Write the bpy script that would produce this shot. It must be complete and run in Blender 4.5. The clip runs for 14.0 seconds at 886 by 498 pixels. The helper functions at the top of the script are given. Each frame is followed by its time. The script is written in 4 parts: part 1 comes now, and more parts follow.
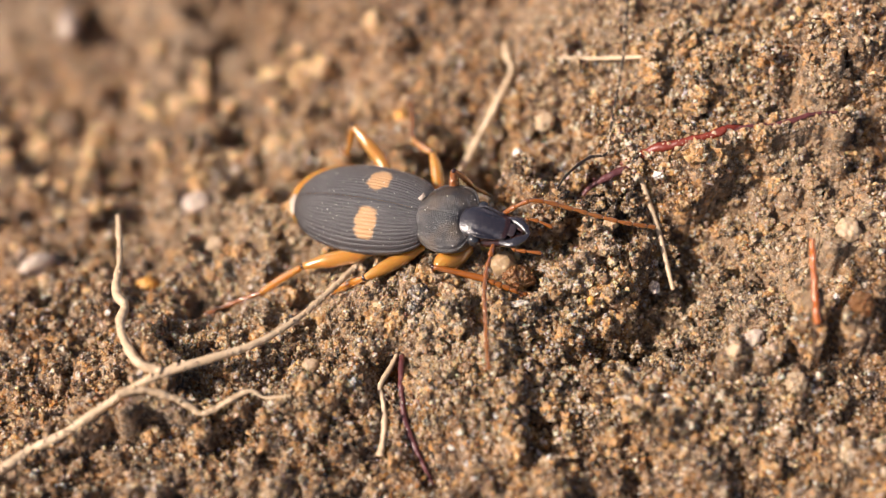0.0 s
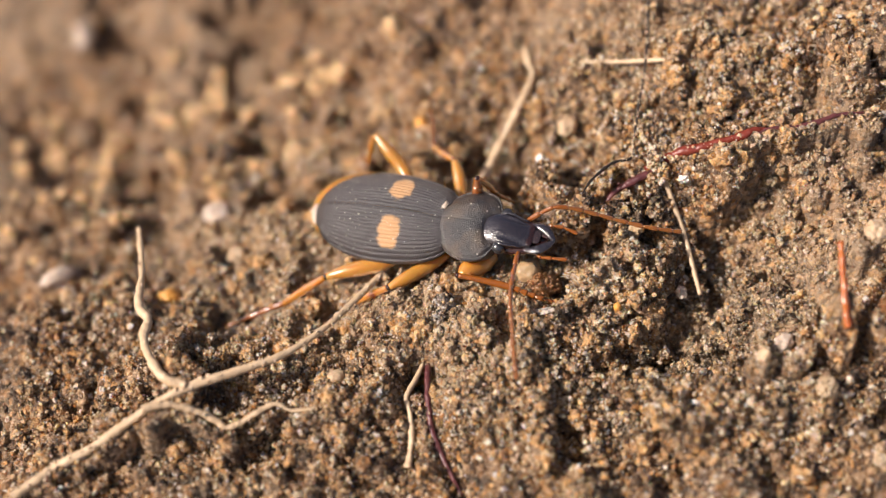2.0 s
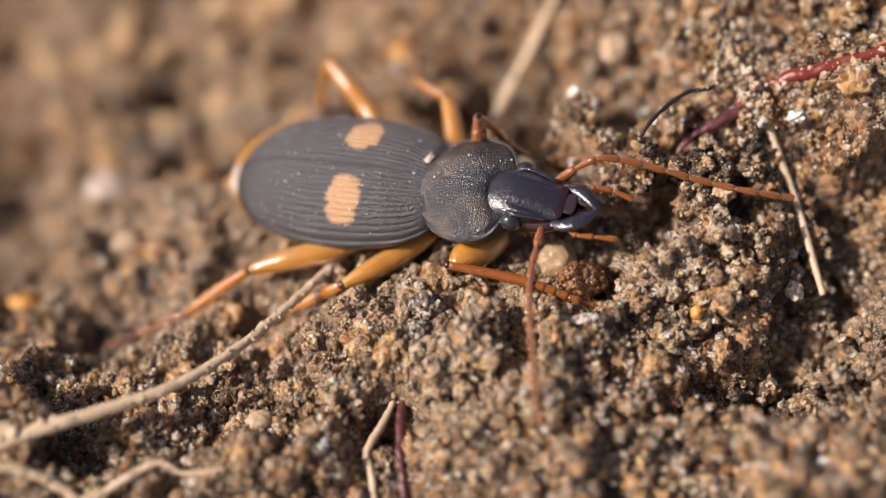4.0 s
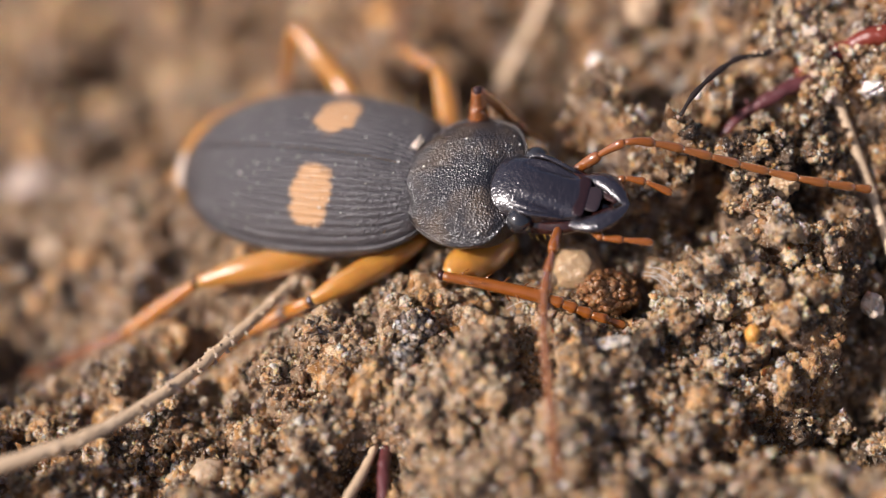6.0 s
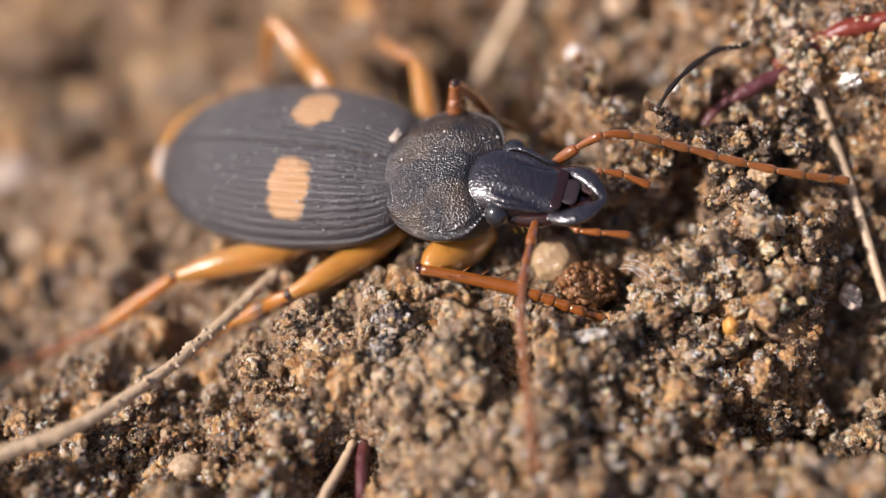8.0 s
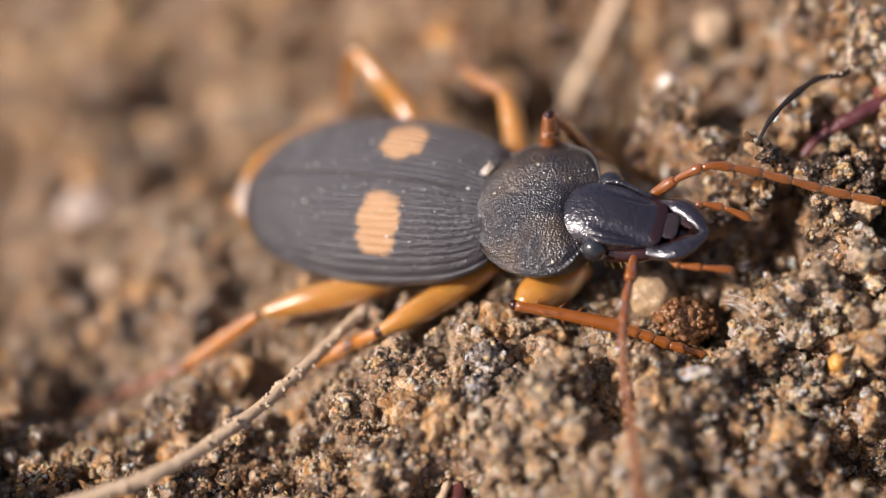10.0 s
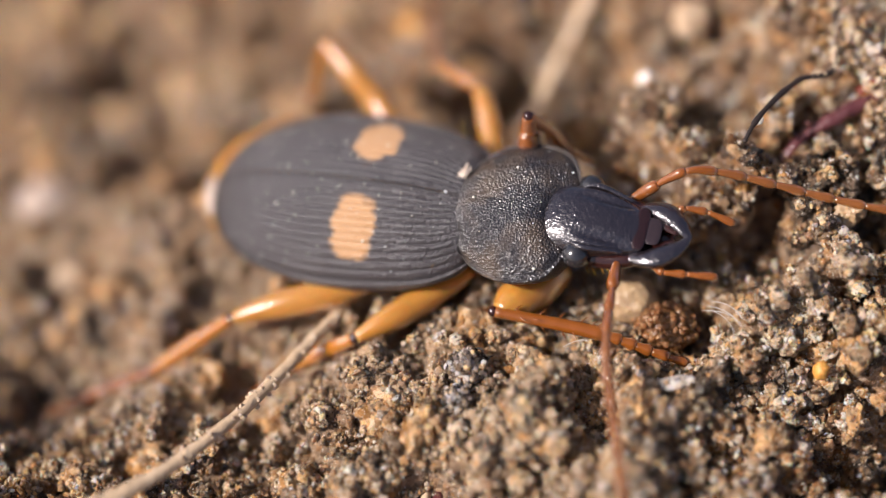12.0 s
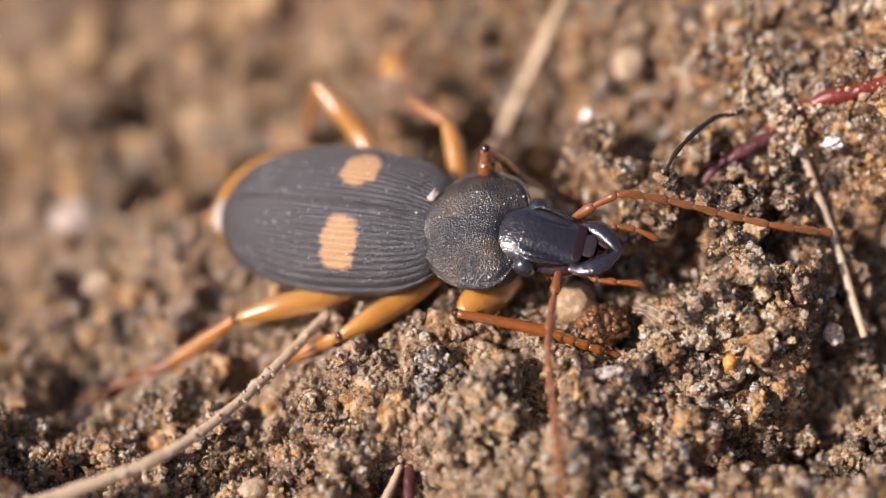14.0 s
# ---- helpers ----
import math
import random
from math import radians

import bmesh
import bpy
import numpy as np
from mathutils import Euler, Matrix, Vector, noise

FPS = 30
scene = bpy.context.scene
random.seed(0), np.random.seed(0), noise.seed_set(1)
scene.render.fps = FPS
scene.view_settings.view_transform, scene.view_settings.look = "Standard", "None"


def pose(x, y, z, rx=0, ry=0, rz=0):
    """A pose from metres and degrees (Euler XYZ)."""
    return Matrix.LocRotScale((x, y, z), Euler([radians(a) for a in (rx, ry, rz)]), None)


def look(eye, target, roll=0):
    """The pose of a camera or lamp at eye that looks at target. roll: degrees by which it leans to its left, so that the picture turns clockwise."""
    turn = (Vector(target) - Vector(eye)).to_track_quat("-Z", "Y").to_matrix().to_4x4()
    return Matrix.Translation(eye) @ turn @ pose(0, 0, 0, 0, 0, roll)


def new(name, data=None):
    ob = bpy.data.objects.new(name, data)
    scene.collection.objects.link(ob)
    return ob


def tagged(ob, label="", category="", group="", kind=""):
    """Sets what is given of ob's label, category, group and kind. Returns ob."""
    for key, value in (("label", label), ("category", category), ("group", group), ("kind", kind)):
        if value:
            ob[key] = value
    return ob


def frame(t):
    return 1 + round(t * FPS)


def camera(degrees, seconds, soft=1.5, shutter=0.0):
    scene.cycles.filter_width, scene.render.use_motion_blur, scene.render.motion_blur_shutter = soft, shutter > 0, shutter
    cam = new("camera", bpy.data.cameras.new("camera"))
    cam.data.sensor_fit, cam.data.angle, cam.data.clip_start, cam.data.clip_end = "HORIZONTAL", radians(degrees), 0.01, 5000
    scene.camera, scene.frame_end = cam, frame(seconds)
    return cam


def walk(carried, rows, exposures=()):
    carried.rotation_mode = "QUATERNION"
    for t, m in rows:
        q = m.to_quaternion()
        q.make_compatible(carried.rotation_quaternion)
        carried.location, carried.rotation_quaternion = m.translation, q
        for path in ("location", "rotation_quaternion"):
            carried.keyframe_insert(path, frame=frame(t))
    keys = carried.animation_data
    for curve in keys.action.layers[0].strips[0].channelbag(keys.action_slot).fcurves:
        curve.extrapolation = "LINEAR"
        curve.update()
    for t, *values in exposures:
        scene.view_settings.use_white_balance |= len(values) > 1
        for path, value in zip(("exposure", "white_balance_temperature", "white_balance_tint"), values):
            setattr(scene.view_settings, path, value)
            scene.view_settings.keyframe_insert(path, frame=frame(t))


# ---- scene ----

MM = 0.001  # the place is a few centimetres wide: numbers below are in millimetres


def place(x, y, z, rx=0, ry=0, rz=0):
    return pose(x * MM, y * MM, z * MM, rx, ry, rz)


# ---- camera ----
cam = camera(30, 14.0, soft=1.2)
walk(cam, [
    (0, place(0.024, -25.569, 32.133, 36.924, -1.419, 0.512)),
    (0.5, place(-0.288, -25.672, 32.062, 36.977, -1.289, 0.361)),
    (1, place(-0.126, -25.591, 31.835, 36.710, -0.494, 0.817)),
    (1.5, place(-0.058, -25.543, 31.838, 36.500, -0.462, 0.509)),
    (2, place(-0.357, -25.105, 32.033, 36.776, -0.627, -0.035)),
    (2.5, place(-0.003, -25.099, 31.787, 38.055, -0.262, 0.446)),
    (2.7, place(0.245, -24.881, 30.995, 38.309, -0.355, 0.477)),
    (4.8, place(0.629, -14.316, 15.843, 39.294, 0.520, 0.384)),
    (5, place(0.685, -14.219, 15.859, 38.943, 0.366, 0.129)),
    (5.5, place(0.726, -14.263, 15.833, 38.836, 0.556, 0.289)),
    (6, place(0.549, -14.278, 15.840, 38.721, 0.391, 0.184)),
    (6.5, place(0.817, -14.423, 15.635, 38.925, 0.617, 0.531)),
    (7, place(0.989, -14.598, 15.519, 38.691, 0.002, -0.087)),
    (7.5, place(0.824, -14.338, 15.781, 37.718, 0.062, -0.328)),
    (8, place(0.704, -14.193, 15.876, 38.241, 0.247, -0.186)),
    (8.5, place(0.429, -14.009, 15.959, 39.557, 0.991, 0.456)),
    (9, place(0.404, -14.037, 15.728, 40.066, 1.433, 1.096)),
    (9.2, place(0.098, -14.106, 15.584, 40.016, 1.343, 0.903)),
    (11.3, place(-0.400, -12.920, 15.638, 37.229, 0.277, -0.523)),
    (11.5, place(-0.540, -13.067, 15.540, 37.936, -0.083, -0.707)),
    (12, place(-0.632, -12.715, 15.749, 36.671, -0.442, -1.308)),
    (12.5, place(-0.441, -12.977, 15.597, 37.664, -0.414, -1.064)),
    (13, place(-0.399, -12.838, 15.666, 37.307, -0.272, -1.122)),
    (13.5, place(-0.037, -13.184, 15.875, 37.063, -0.044, -0.850)),
    (14, place(-0.196, -14.966, 18.899, 36.876, -0.256, -1.215)),
], [(0, 0.38, 6600, 15), (1.5, 0.32, 6600, 15), (2.7, 0.20, 6550, 15), (4.8, 0.15, 6120, 17), (14, 0.23, 6120, 17)])

# ---- light ----
SUN = Vector((-0.77, -0.22, 0.66)).normalized()
world = bpy.data.worlds.new("sky")
scene.world = world
world.use_nodes = True
nt = world.node_tree
sky = nt.nodes.new("ShaderNodeTexSky")
sky.sky_type, sky.sun_disc = "NISHITA", False
sky.air_density, sky.dust_density, sky.ozone_density = 0.8, 4.0, 0.5
sky.sun_elevation = math.asin(SUN.z)
sky.sun_rotation = math.atan2(SUN.x, SUN.y)
nt.links.new(sky.outputs[0], nt.nodes["Background"].inputs[0])
nt.nodes["Background"].inputs[1].default_value = 0.085
lamp = bpy.data.lights.new("sun", "SUN")
lamp.energy, lamp.angle, lamp.color = 5.0, radians(2.5), (1.0, 0.92, 0.82)
sun = new("sun", lamp)
sun.matrix_basis = look(SUN * 0.1, (0, 0, 0))


# ---- materials ----
class Nodes:
    """A small builder for node materials."""

    def __init__(self, name):
        self.mat = bpy.data.materials.new(name)
        self.mat.use_nodes = True
        self.tree = self.mat.node_tree
        self.bsdf = self.tree.nodes["Principled BSDF"]

    def add(self, kind, **inputs):
        node = self.tree.nodes.new("ShaderNode" + kind)
        for key, value in inputs.items():
            self.put(node, key.replace("_", " "), value)
        return node

    def put(self, node, key, value):
        if isinstance(value, bpy.types.NodeSocket):
            self.tree.links.new(value, node.inputs[key])
        else:
            node.inputs[key].default_value = value

    def set(self, **inputs):
        for key, value in inputs.items():
            self.put(self.bsdf, key.replace("_", " "), value)
        return self

    def coord(self):
        return self.add("TexCoord").outputs["Object"]

    def noise(self, per_mm, detail=4.0, rough=0.6, where=None):
        n = self.add("TexNoise", Scale=per_mm * 1000, Detail=detail, Roughness=rough)
        self.put(n, "Vector", where or self.coord())
        return n.outputs["Fac"]

    def voronoi(self, per_mm, where=None, feature="F1"):
        n = self.add("TexVoronoi", Scale=per_mm * 1000)
        n.feature = feature
        self.put(n, "Vector", where or self.coord())
        return n.outputs["Distance"]

    def ramp(self, fac, stops):
        n = self.add("ValToRGB", Fac=fac)
        ramp = n.color_ramp
        while len(ramp.elements) < len(stops):
            ramp.elements.new(0.5)
        for e, (at, c) in zip(ramp.elements, stops):
            e.position, e.color = at, (*c, 1)
        return n.outputs["Color"]

    def mix(self, fac, a, b, how="MIX"):
        n = self.add("MixRGB", Fac=fac, Color1=a, Color2=b)
        n.blend_type = how
        return n.outputs["Color"]

    def math(self, how, a, b=0.0):
        n = self.tree.nodes.new("ShaderNodeMath")
        n.operation = how
        self.put(n, 0, a)
        self.put(n, 1, b)
        return n.outputs[0]

    def bump(self, height, mm, strength=1.0):
        n = self.add("Bump", Height=height, Distance=mm * MM, Strength=strength)
        self.put(self.bsdf, "Normal", n.outputs["Normal"])
        return self


def grey(v):
    return (v, v, v, 1)


def soil_material(name, stops, rough, island, glow=0.0, cells=8.0):
    """Soil as an aggregate: cells of quartz, ochre and humus, each with a tone, a tint and a gloss of its own."""
    m = Nodes(name)
    warp = m.add("TexNoise", Scale=9000, Detail=3)
    m.put(warp, "Vector", m.coord())
    where = m.add("MixRGB", Fac=0.00006, Color1=m.coord(), Color2=warp.outputs["Color"])
    where.blend_type = "ADD"
    grain = m.add("TexVoronoi", Scale=cells * 1000, Vector=where.outputs["Color"])
    cell = m.add("SeparateColor", Color=grain.outputs["Color"])
    fine, broad = m.noise(11, 5, 0.65), m.noise(0.55, 4, 0.6)
    tone = m.math("ADD", m.math("MULTIPLY", fine, 0.42), m.math("MULTIPLY", broad, 0.42))
    tone = m.math("ADD", tone, m.math("MULTIPLY", m.math("SUBTRACT", cell.outputs["Red"], 0.4), 0.42))
    tint = cell.outputs["Green"]
    if island:
        own = m.add("NewGeometry").outputs["Random Per Island"]
        tone = m.math("ADD", m.math("MULTIPLY", tone, 1 - island), m.math("MULTIPLY", own, island + 0.1))
        tone = m.math("ADD", tone, 0.05)
        hashed = m.tree.nodes.new("ShaderNodeTexWhiteNoise")
        hashed.noise_dimensions = "1D"
        m.put(hashed, "W", m.math("MULTIPLY", own, 977.0))
        tint = m.math("ADD", m.math("MULTIPLY", tint, 0.35), m.math("MULTIPLY", hashed.outputs["Value"], 0.65))
    colour = m.ramp(tone, stops)
    warm = m.ramp(m.math("ADD", tint, m.math("MULTIPLY", m.noise(0.8, 3, 0.6), 0.5)), [(0.40, (0.99, 0.98, 1.04)), (0.72, (1.02, 1, 0.97)), (0.97, (1.12, 0.97, 0.76)), (1.0, (1.22, 0.93, 0.55))])
    colour = m.mix(1.0, colour, warm, "MULTIPLY")
    dry = m.ramp(m.noise(0.17, 2, 0.5), [(0.48, (0, 0, 0)), (0.62, (0.45, 0.45, 0.45))])
    colour = m.mix(dry, colour, (0.56, 0.40, 0.255, 1))
    humus = m.ramp(m.noise(1.9, 5, 0.65), [(0.35, (0.9, 0.9, 0.9)), (0.45, (0, 0, 0))])
    colour = m.mix(humus, colour, (0.030, 0.021, 0.016, 1))
    specks = m.ramp(m.noise(22, 2, 0.5), [(0.65, (0, 0, 0)), (0.71, (1, 1, 1))])
    colour = m.mix(specks, colour, (0.030, 0.022, 0.018, 1))
    glint = m.ramp(m.noise(31, 2, 0.5), [(0.63, (0, 0, 0)), (0.69, (0.9, 0.9, 0.9))])
    colour = m.mix(glint, colour, (0.82, 0.74, 0.62, 1))
    gloss = m.ramp(cell.outputs["Blue"], [(0.0, grey(rough + 0.22)[:3]), (0.62, grey(rough)[:3]), (0.86, grey(0.13)[:3])])
    m.set(Base_Color=colour, Roughness=gloss)
    if glow:
        m.set(Subsurface_Weight=glow, Subsurface_Radius=(1.0, 0.62, 0.32), Subsurface_Scale=0.08 * MM)
    height = m.math("SUBTRACT", m.math("MULTIPLY", m.noise(20, 4, 0.7), 0.8), m.math("MULTIPLY", grain.outputs["Distance"], 0.9))
    m.bump(height, 0.12, 1.0)
    return m.mat


DAMP = [(0.20, (0.026, 0.017, 0.012)), (0.38, (0.125, 0.071, 0.038)), (0.54, (0.33, 0.200, 0.105)), (0.70, (0.56, 0.395, 0.245)), (0.86, (0.74, 0.61, 0.46))]
SOIL = [(0.18, (0.028, 0.018, 0.013)), (0.38, (0.130, 0.073, 0.038)), (0.58, (0.34, 0.206, 0.108)), (0.80, (0.58, 0.415, 0.260)), (0.97, (0.78, 0.67, 0.53))]
SAND = [(0.14, (0.038, 0.025, 0.017)), (0.32, (0.22, 0.122, 0.058)), (0.52, (0.47, 0.295, 0.148)), (0.72, (0.65, 0.485, 0.330)), (0.90, (0.86, 0.79, 0.69))]
M_SOIL = soil_material("soil", DAMP, 0.5, 0.0, 0.15, 7.0)
M_CLOD = soil_material("soil clods", DAMP, 0.5, 0.22, 0.25, 8.0)
M_CRUMB = soil_material("soil crumbs", SOIL, 0.42, 0.48, 0.35, 9.0)
DRY = [(0.12, (0.07, 0.043, 0.028)), (0.30, (0.34, 0.212, 0.122)), (0.52, (0.60, 0.430, 0.285)), (0.76, (0.75, 0.60, 0.44)), (0.95, (0.88, 0.80, 0.70))]
# humus brown, made darker: part of the hollows' shade is in this colour
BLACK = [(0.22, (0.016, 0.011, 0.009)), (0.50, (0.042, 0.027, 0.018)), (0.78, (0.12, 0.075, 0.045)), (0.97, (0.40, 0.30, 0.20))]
M_DRY = soil_material("dry soil", DRY, 0.45, 0.45, 0.4, 10.0)
M_HUMUS_SHADE = soil_material("humus", BLACK, 0.36, 0.5, 0.1, 10.0)
M_SAND = soil_material("sand", SAND, 0.28, 0.62, 0.45, 12.0)


def stone_material(name, dark, light, rough, glow=0.3, grain=3):
    m = Nodes(name)
    m.set(Base_Color=m.mix(m.noise(grain, 5), (*dark, 1), (*light, 1)), Roughness=m.math("ADD", rough, m.math("MULTIPLY", m.noise(10), 0.2)),
          Subsurface_Weight=glow, Subsurface_Radius=(1.0, 0.6, 0.3), Subsurface_Scale=0.1 * MM)
    m.bump(m.noise(10, 5), 0.04, 0.7)
    return m.mat


M_WHITE = stone_material("white quartz", (0.62, 0.55, 0.46), (0.85, 0.82, 0.76), 0.25)
M_TAN = stone_material("tan quartz", (0.38, 0.255, 0.15), (0.60, 0.45, 0.30), 0.35)
M_ORANGE = stone_material("amber quartz", (0.50, 0.22, 0.04), (0.72, 0.38, 0.09), 0.2)
M_RUST = stone_material("rusty resin", (0.16, 0.055, 0.018), (0.60, 0.30, 0.12), 0.2, 0.4, 6)
M_RUST.node_tree.nodes["Principled BSDF"].inputs["Transmission Weight"].default_value = 0.45
M_GREY = soil_material("grey crust", [(0.2, (0.025, 0.018, 0.014)), (0.45, (0.16, 0.115, 0.085)), (0.62, (0.40, 0.33, 0.28)), (0.8, (0.74, 0.68, 0.62))], 0.3, 0.55, 0.2)
M_HONEY = stone_material("honey quartz", (0.30, 0.19, 0.095), (0.54, 0.38, 0.22), 0.2)
M_PALE = stone_material("pinkish quartz", (0.40, 0.29, 0.21), (0.60, 0.50, 0.42), 0.35)
M_CRUST = stone_material("pale crust", (0.36, 0.235, 0.135), (0.70, 0.54, 0.39), 0.4)


def chitin(name, colour, rough, coat=0.0, glow=0.0, clear_part=0.0):
    m = Nodes(name)
    base = m.mix(m.noise(3, 4), tuple(c * 0.75 for c in colour) + (1,), tuple(min(1, c * 1.25) for c in colour) + (1,))
    m.set(Base_Color=base, Roughness=rough, Coat_Weight=coat, Coat_Roughness=0.12, Transmission_Weight=clear_part, Specular_IOR_Level=0.5)
    m.set(Subsurface_Weight=glow, Subsurface_Radius=(1.0, 0.45, 0.15), Subsurface_Scale=0.12 * MM)
    m.bump(m.noise(30, 3), 0.006, 0.5)
    return m


M_LEG = chitin("amber chitin", (0.60, 0.280, 0.050), 0.20, 0.0, 0.5, 0.35).mat
M_TIBIA = chitin("reddish chitin", (0.30, 0.088, 0.011), 0.14, 0.5, 0.0, 0.3).mat
M_HEAD = chitin("black chitin", (0.018, 0.014, 0.017), 0.22, 1.0)
M_HEAD.bump(M_HEAD.math("ADD", M_HEAD.noise(7, 4, 0.6), M_HEAD.math("MULTIPLY", M_HEAD.voronoi(22), 0.3)), 0.024, 1.0)
M_HEAD.set(Specular_IOR_Level=1.0)
M_HEAD = M_HEAD.mat
M_MOUTH = chitin("dark red chitin", (0.030, 0.009, 0.007), 0.16, 0.5).mat
M_LIP = chitin("greyish red chitin", (0.032, 0.020, 0.021), 0.16, 0.9).mat
M_EYE = chitin("eye", (0.022, 0.022, 0.025), 0.15, 0.8).mat
M_JAW = chitin("blackish red chitin", (0.020, 0.008, 0.008), 0.18, 0.5).mat
M_SHIN = chitin("orange chitin", (0.66, 0.255, 0.022), 0.16, 0.3, 0.3, 0.5).mat
M_FEELER = chitin("brown chitin", (0.29, 0.098, 0.020), 0.16, 0.5, 0.0, 0.3).mat


def elytra_material():
    m = Nodes("striate wing case")
    at = m.add("SeparateXYZ", Vector=m.coord())
    wob = m.math("MULTIPLY", m.math("SUBTRACT", m.noise(4, 4, 0.7), 0.5), 0.55)
    ax = m.math("DIVIDE", m.math("ADD", at.outputs["X"], 1.22 * MM), 0.33 * MM)
    ay = m.math("DIVIDE", m.math("SUBTRACT", m.math("ABSOLUTE", at.outputs["Y"]), 0.62 * MM), 0.40 * MM)
    lane = m.tree.nodes.new("ShaderNodeTexWhiteNoise")
    lane.noise_dimensions = "1D"
    m.put(lane, "W", m.math("FLOOR", m.math("DIVIDE", at.outputs["Y"], 0.098 * MM)))
    wob = m.math("ADD", wob, m.math("MULTIPLY", m.math("SUBTRACT", lane.outputs["Value"], 0.5), 0.26))
    d = m.math("ADD", m.math("POWER", m.math("ADD", m.math("POWER", m.math("ABSOLUTE", ax), 2.1), m.math("POWER", m.math("ABSOLUTE", ay), 2.1)), 0.48), wob)
    mask = m.ramp(d, [(0.80, (1, 1, 1)), (1.03, (0, 0, 0))])
    dark = m.mix(m.noise(2.2, 4), (0.030, 0.026, 0.028, 1), (0.060, 0.052, 0.053, 1))
    m.set(Base_Color=m.mix(mask, dark, (0.47, 0.262, 0.112, 1)), Roughness=m.math("ADD", 0.20, m.math("MULTIPLY", m.noise(20, 3), 0.25)), Specular_IOR_Level=0.9)
    m.bump(m.math("ADD", m.noise(46, 3), m.math("MULTIPLY", m.voronoi(30), 0.8)), 0.016, 1.0)
    return m.mat


def pronotum_material():
    m = Nodes("punctate shield")
    dusty = m.ramp(m.noise(1.5, 4, 0.6), [(0.45, (0, 0, 0)), (0.66, (0.6, 0.6, 0.6))])
    base = m.mix(dusty, (0.024, 0.021, 0.022, 1), (0.12, 0.074, 0.034, 1))
    m.set(Base_Color=base, Roughness=m.math("ADD", 0.28, m.math("MULTIPLY", dusty, 0.2)), Specular_IOR_Level=1.0)
    m.bump(m.math("ADD", m.math("MULTIPLY", m.voronoi(38), 1.3), m.math("MULTIPLY", m.noise(44, 2), 0.35)), 0.013, 1.0)
    return m.mat


M_ELYTRA, M_PRONOTUM = elytra_material(), pronotum_material()


def root_material(name, a, b, rough=0.6):
    m = Nodes(name)
    m.set(Base_Color=m.mix(m.noise(2.5, 5), (*a, 1), (*b, 1)), Roughness=rough)
    m.bump(m.noise(9, 5), 0.03, 0.8)
    return m.mat


M_ROOT = root_material("pale root", (0.40, 0.265, 0.145), (0.72, 0.55, 0.37), 0.42)
M_RED = root_material("red root", (0.09, 0.014, 0.010), (0.25, 0.045, 0.025), 0.25)
M_PURPLE = root_material("purple root", (0.05, 0.014, 0.018), (0.16, 0.048, 0.046), 0.3)
M_THREAD = root_material("black thread", (0.012, 0.008, 0.006), (0.045, 0.03, 0.024), 0.4)
M_AMBER = chitin("amber stem", (0.50, 0.130, 0.014), 0.25, 0.2, 0.4, 0.3).mat


# ---- building ----
def mesh_of(name, verts, faces, material, smooth=True):
    me = bpy.data.meshes.new(name)
    me.from_pydata([tuple(c * MM for c in v) for v in verts], [], faces)
    me.materials.append(material)
    if smooth:
        me.polygons.foreach_set("use_smooth", [True] * len(me.polygons))
    me.update()
    return me


def part(name, shape, material, parent=None, label="", at=(0, 0, 0)):
    """Links verts and faces (in millimetres) as ONE mesh object under a thing or a part."""
    verts, faces = shape
    if any(at):
        verts = [(v[0] - at[0], v[1] - at[1], v[2] - at[2]) for v in verts]
    ob = new(name, mesh_of(name, verts, faces, material))
    ob.location = [c * MM for c in at]
    if parent is not None:
        ob.parent = parent
        if parent.type == "MESH":
            ob.location = [c * MM - p for c, p in zip(at, parent.location)]
    return tagged(ob, label)


def smooth_path(points, steps=6):
    """Catmull-Rom through points (any number of columns)."""
    p = np.array(points, float)
    p = np.vstack([2 * p[0] - p[1], p, 2 * p[-1] - p[-2]])
    out = []
    for i in range(1, len(p) - 2):
        for k in range(steps):
            t = k / steps
            out.append(0.5 * (2 * p[i] + (p[i + 1] - p[i - 1]) * t + (2 * p[i - 1] - 5 * p[i] + 4 * p[i + 1] - p[i + 2]) * t * t
                              + (3 * p[i] - p[i - 1] - 3 * p[i + 1] + p[i + 2]) * t ** 3))
    out.append(p[-2])
    return np.array(out)


def tube(points, sides=10, steps=6, wobble=0.0, flat=1.0):
    """A closed tube through rows of x, y, z, radius."""
    p = smooth_path(points, steps)
    verts, faces = [], []
    ref = Vector((0.13, 0.31, 0.94))
    for i in range(len(p)):
        d = Vector(p[min(i + 1, len(p) - 1), :3] - p[max(i - 1, 0), :3]).normalized()
        a = d.cross(ref).normalized()
        b = a.cross(d)
        for k in range(sides):
            w = 2 * math.pi * k / sides
            r = max(p[i, 3], 0.004)
            if wobble:
                e = a * math.cos(w) * r + b * math.sin(w) * r
                e = Vector(p[i, :3]) + e
                r *= 1 + wobble * (noise.fractal(e * 1.7, 0.8, 2.0, 2) + 0.7 * noise.noise(e * 7.0))
            q = a * math.cos(w) * r + b * math.sin(w) * r * flat
            verts.append((p[i, 0] + q.x, p[i, 1] + q.y, p[i, 2] + q.z))
    for i in range(len(p) - 1):
        for k in range(sides):
            j = (k + 1) % sides
            faces.append((i * sides + k, i * sides + j, (i + 1) * sides + j, (i + 1) * sides + k))
    faces.append(tuple(range(sides))[::-1])
    faces.append(tuple((len(p) - 1) * sides + k for k in range(sides)))
    return verts, faces


def joined(*shapes):
    verts, faces = [], []
    for v, f in shapes:
        faces += [tuple(i + len(verts) for i in face) for face in f]
        verts += [tuple(q) for q in v]
    return verts, faces


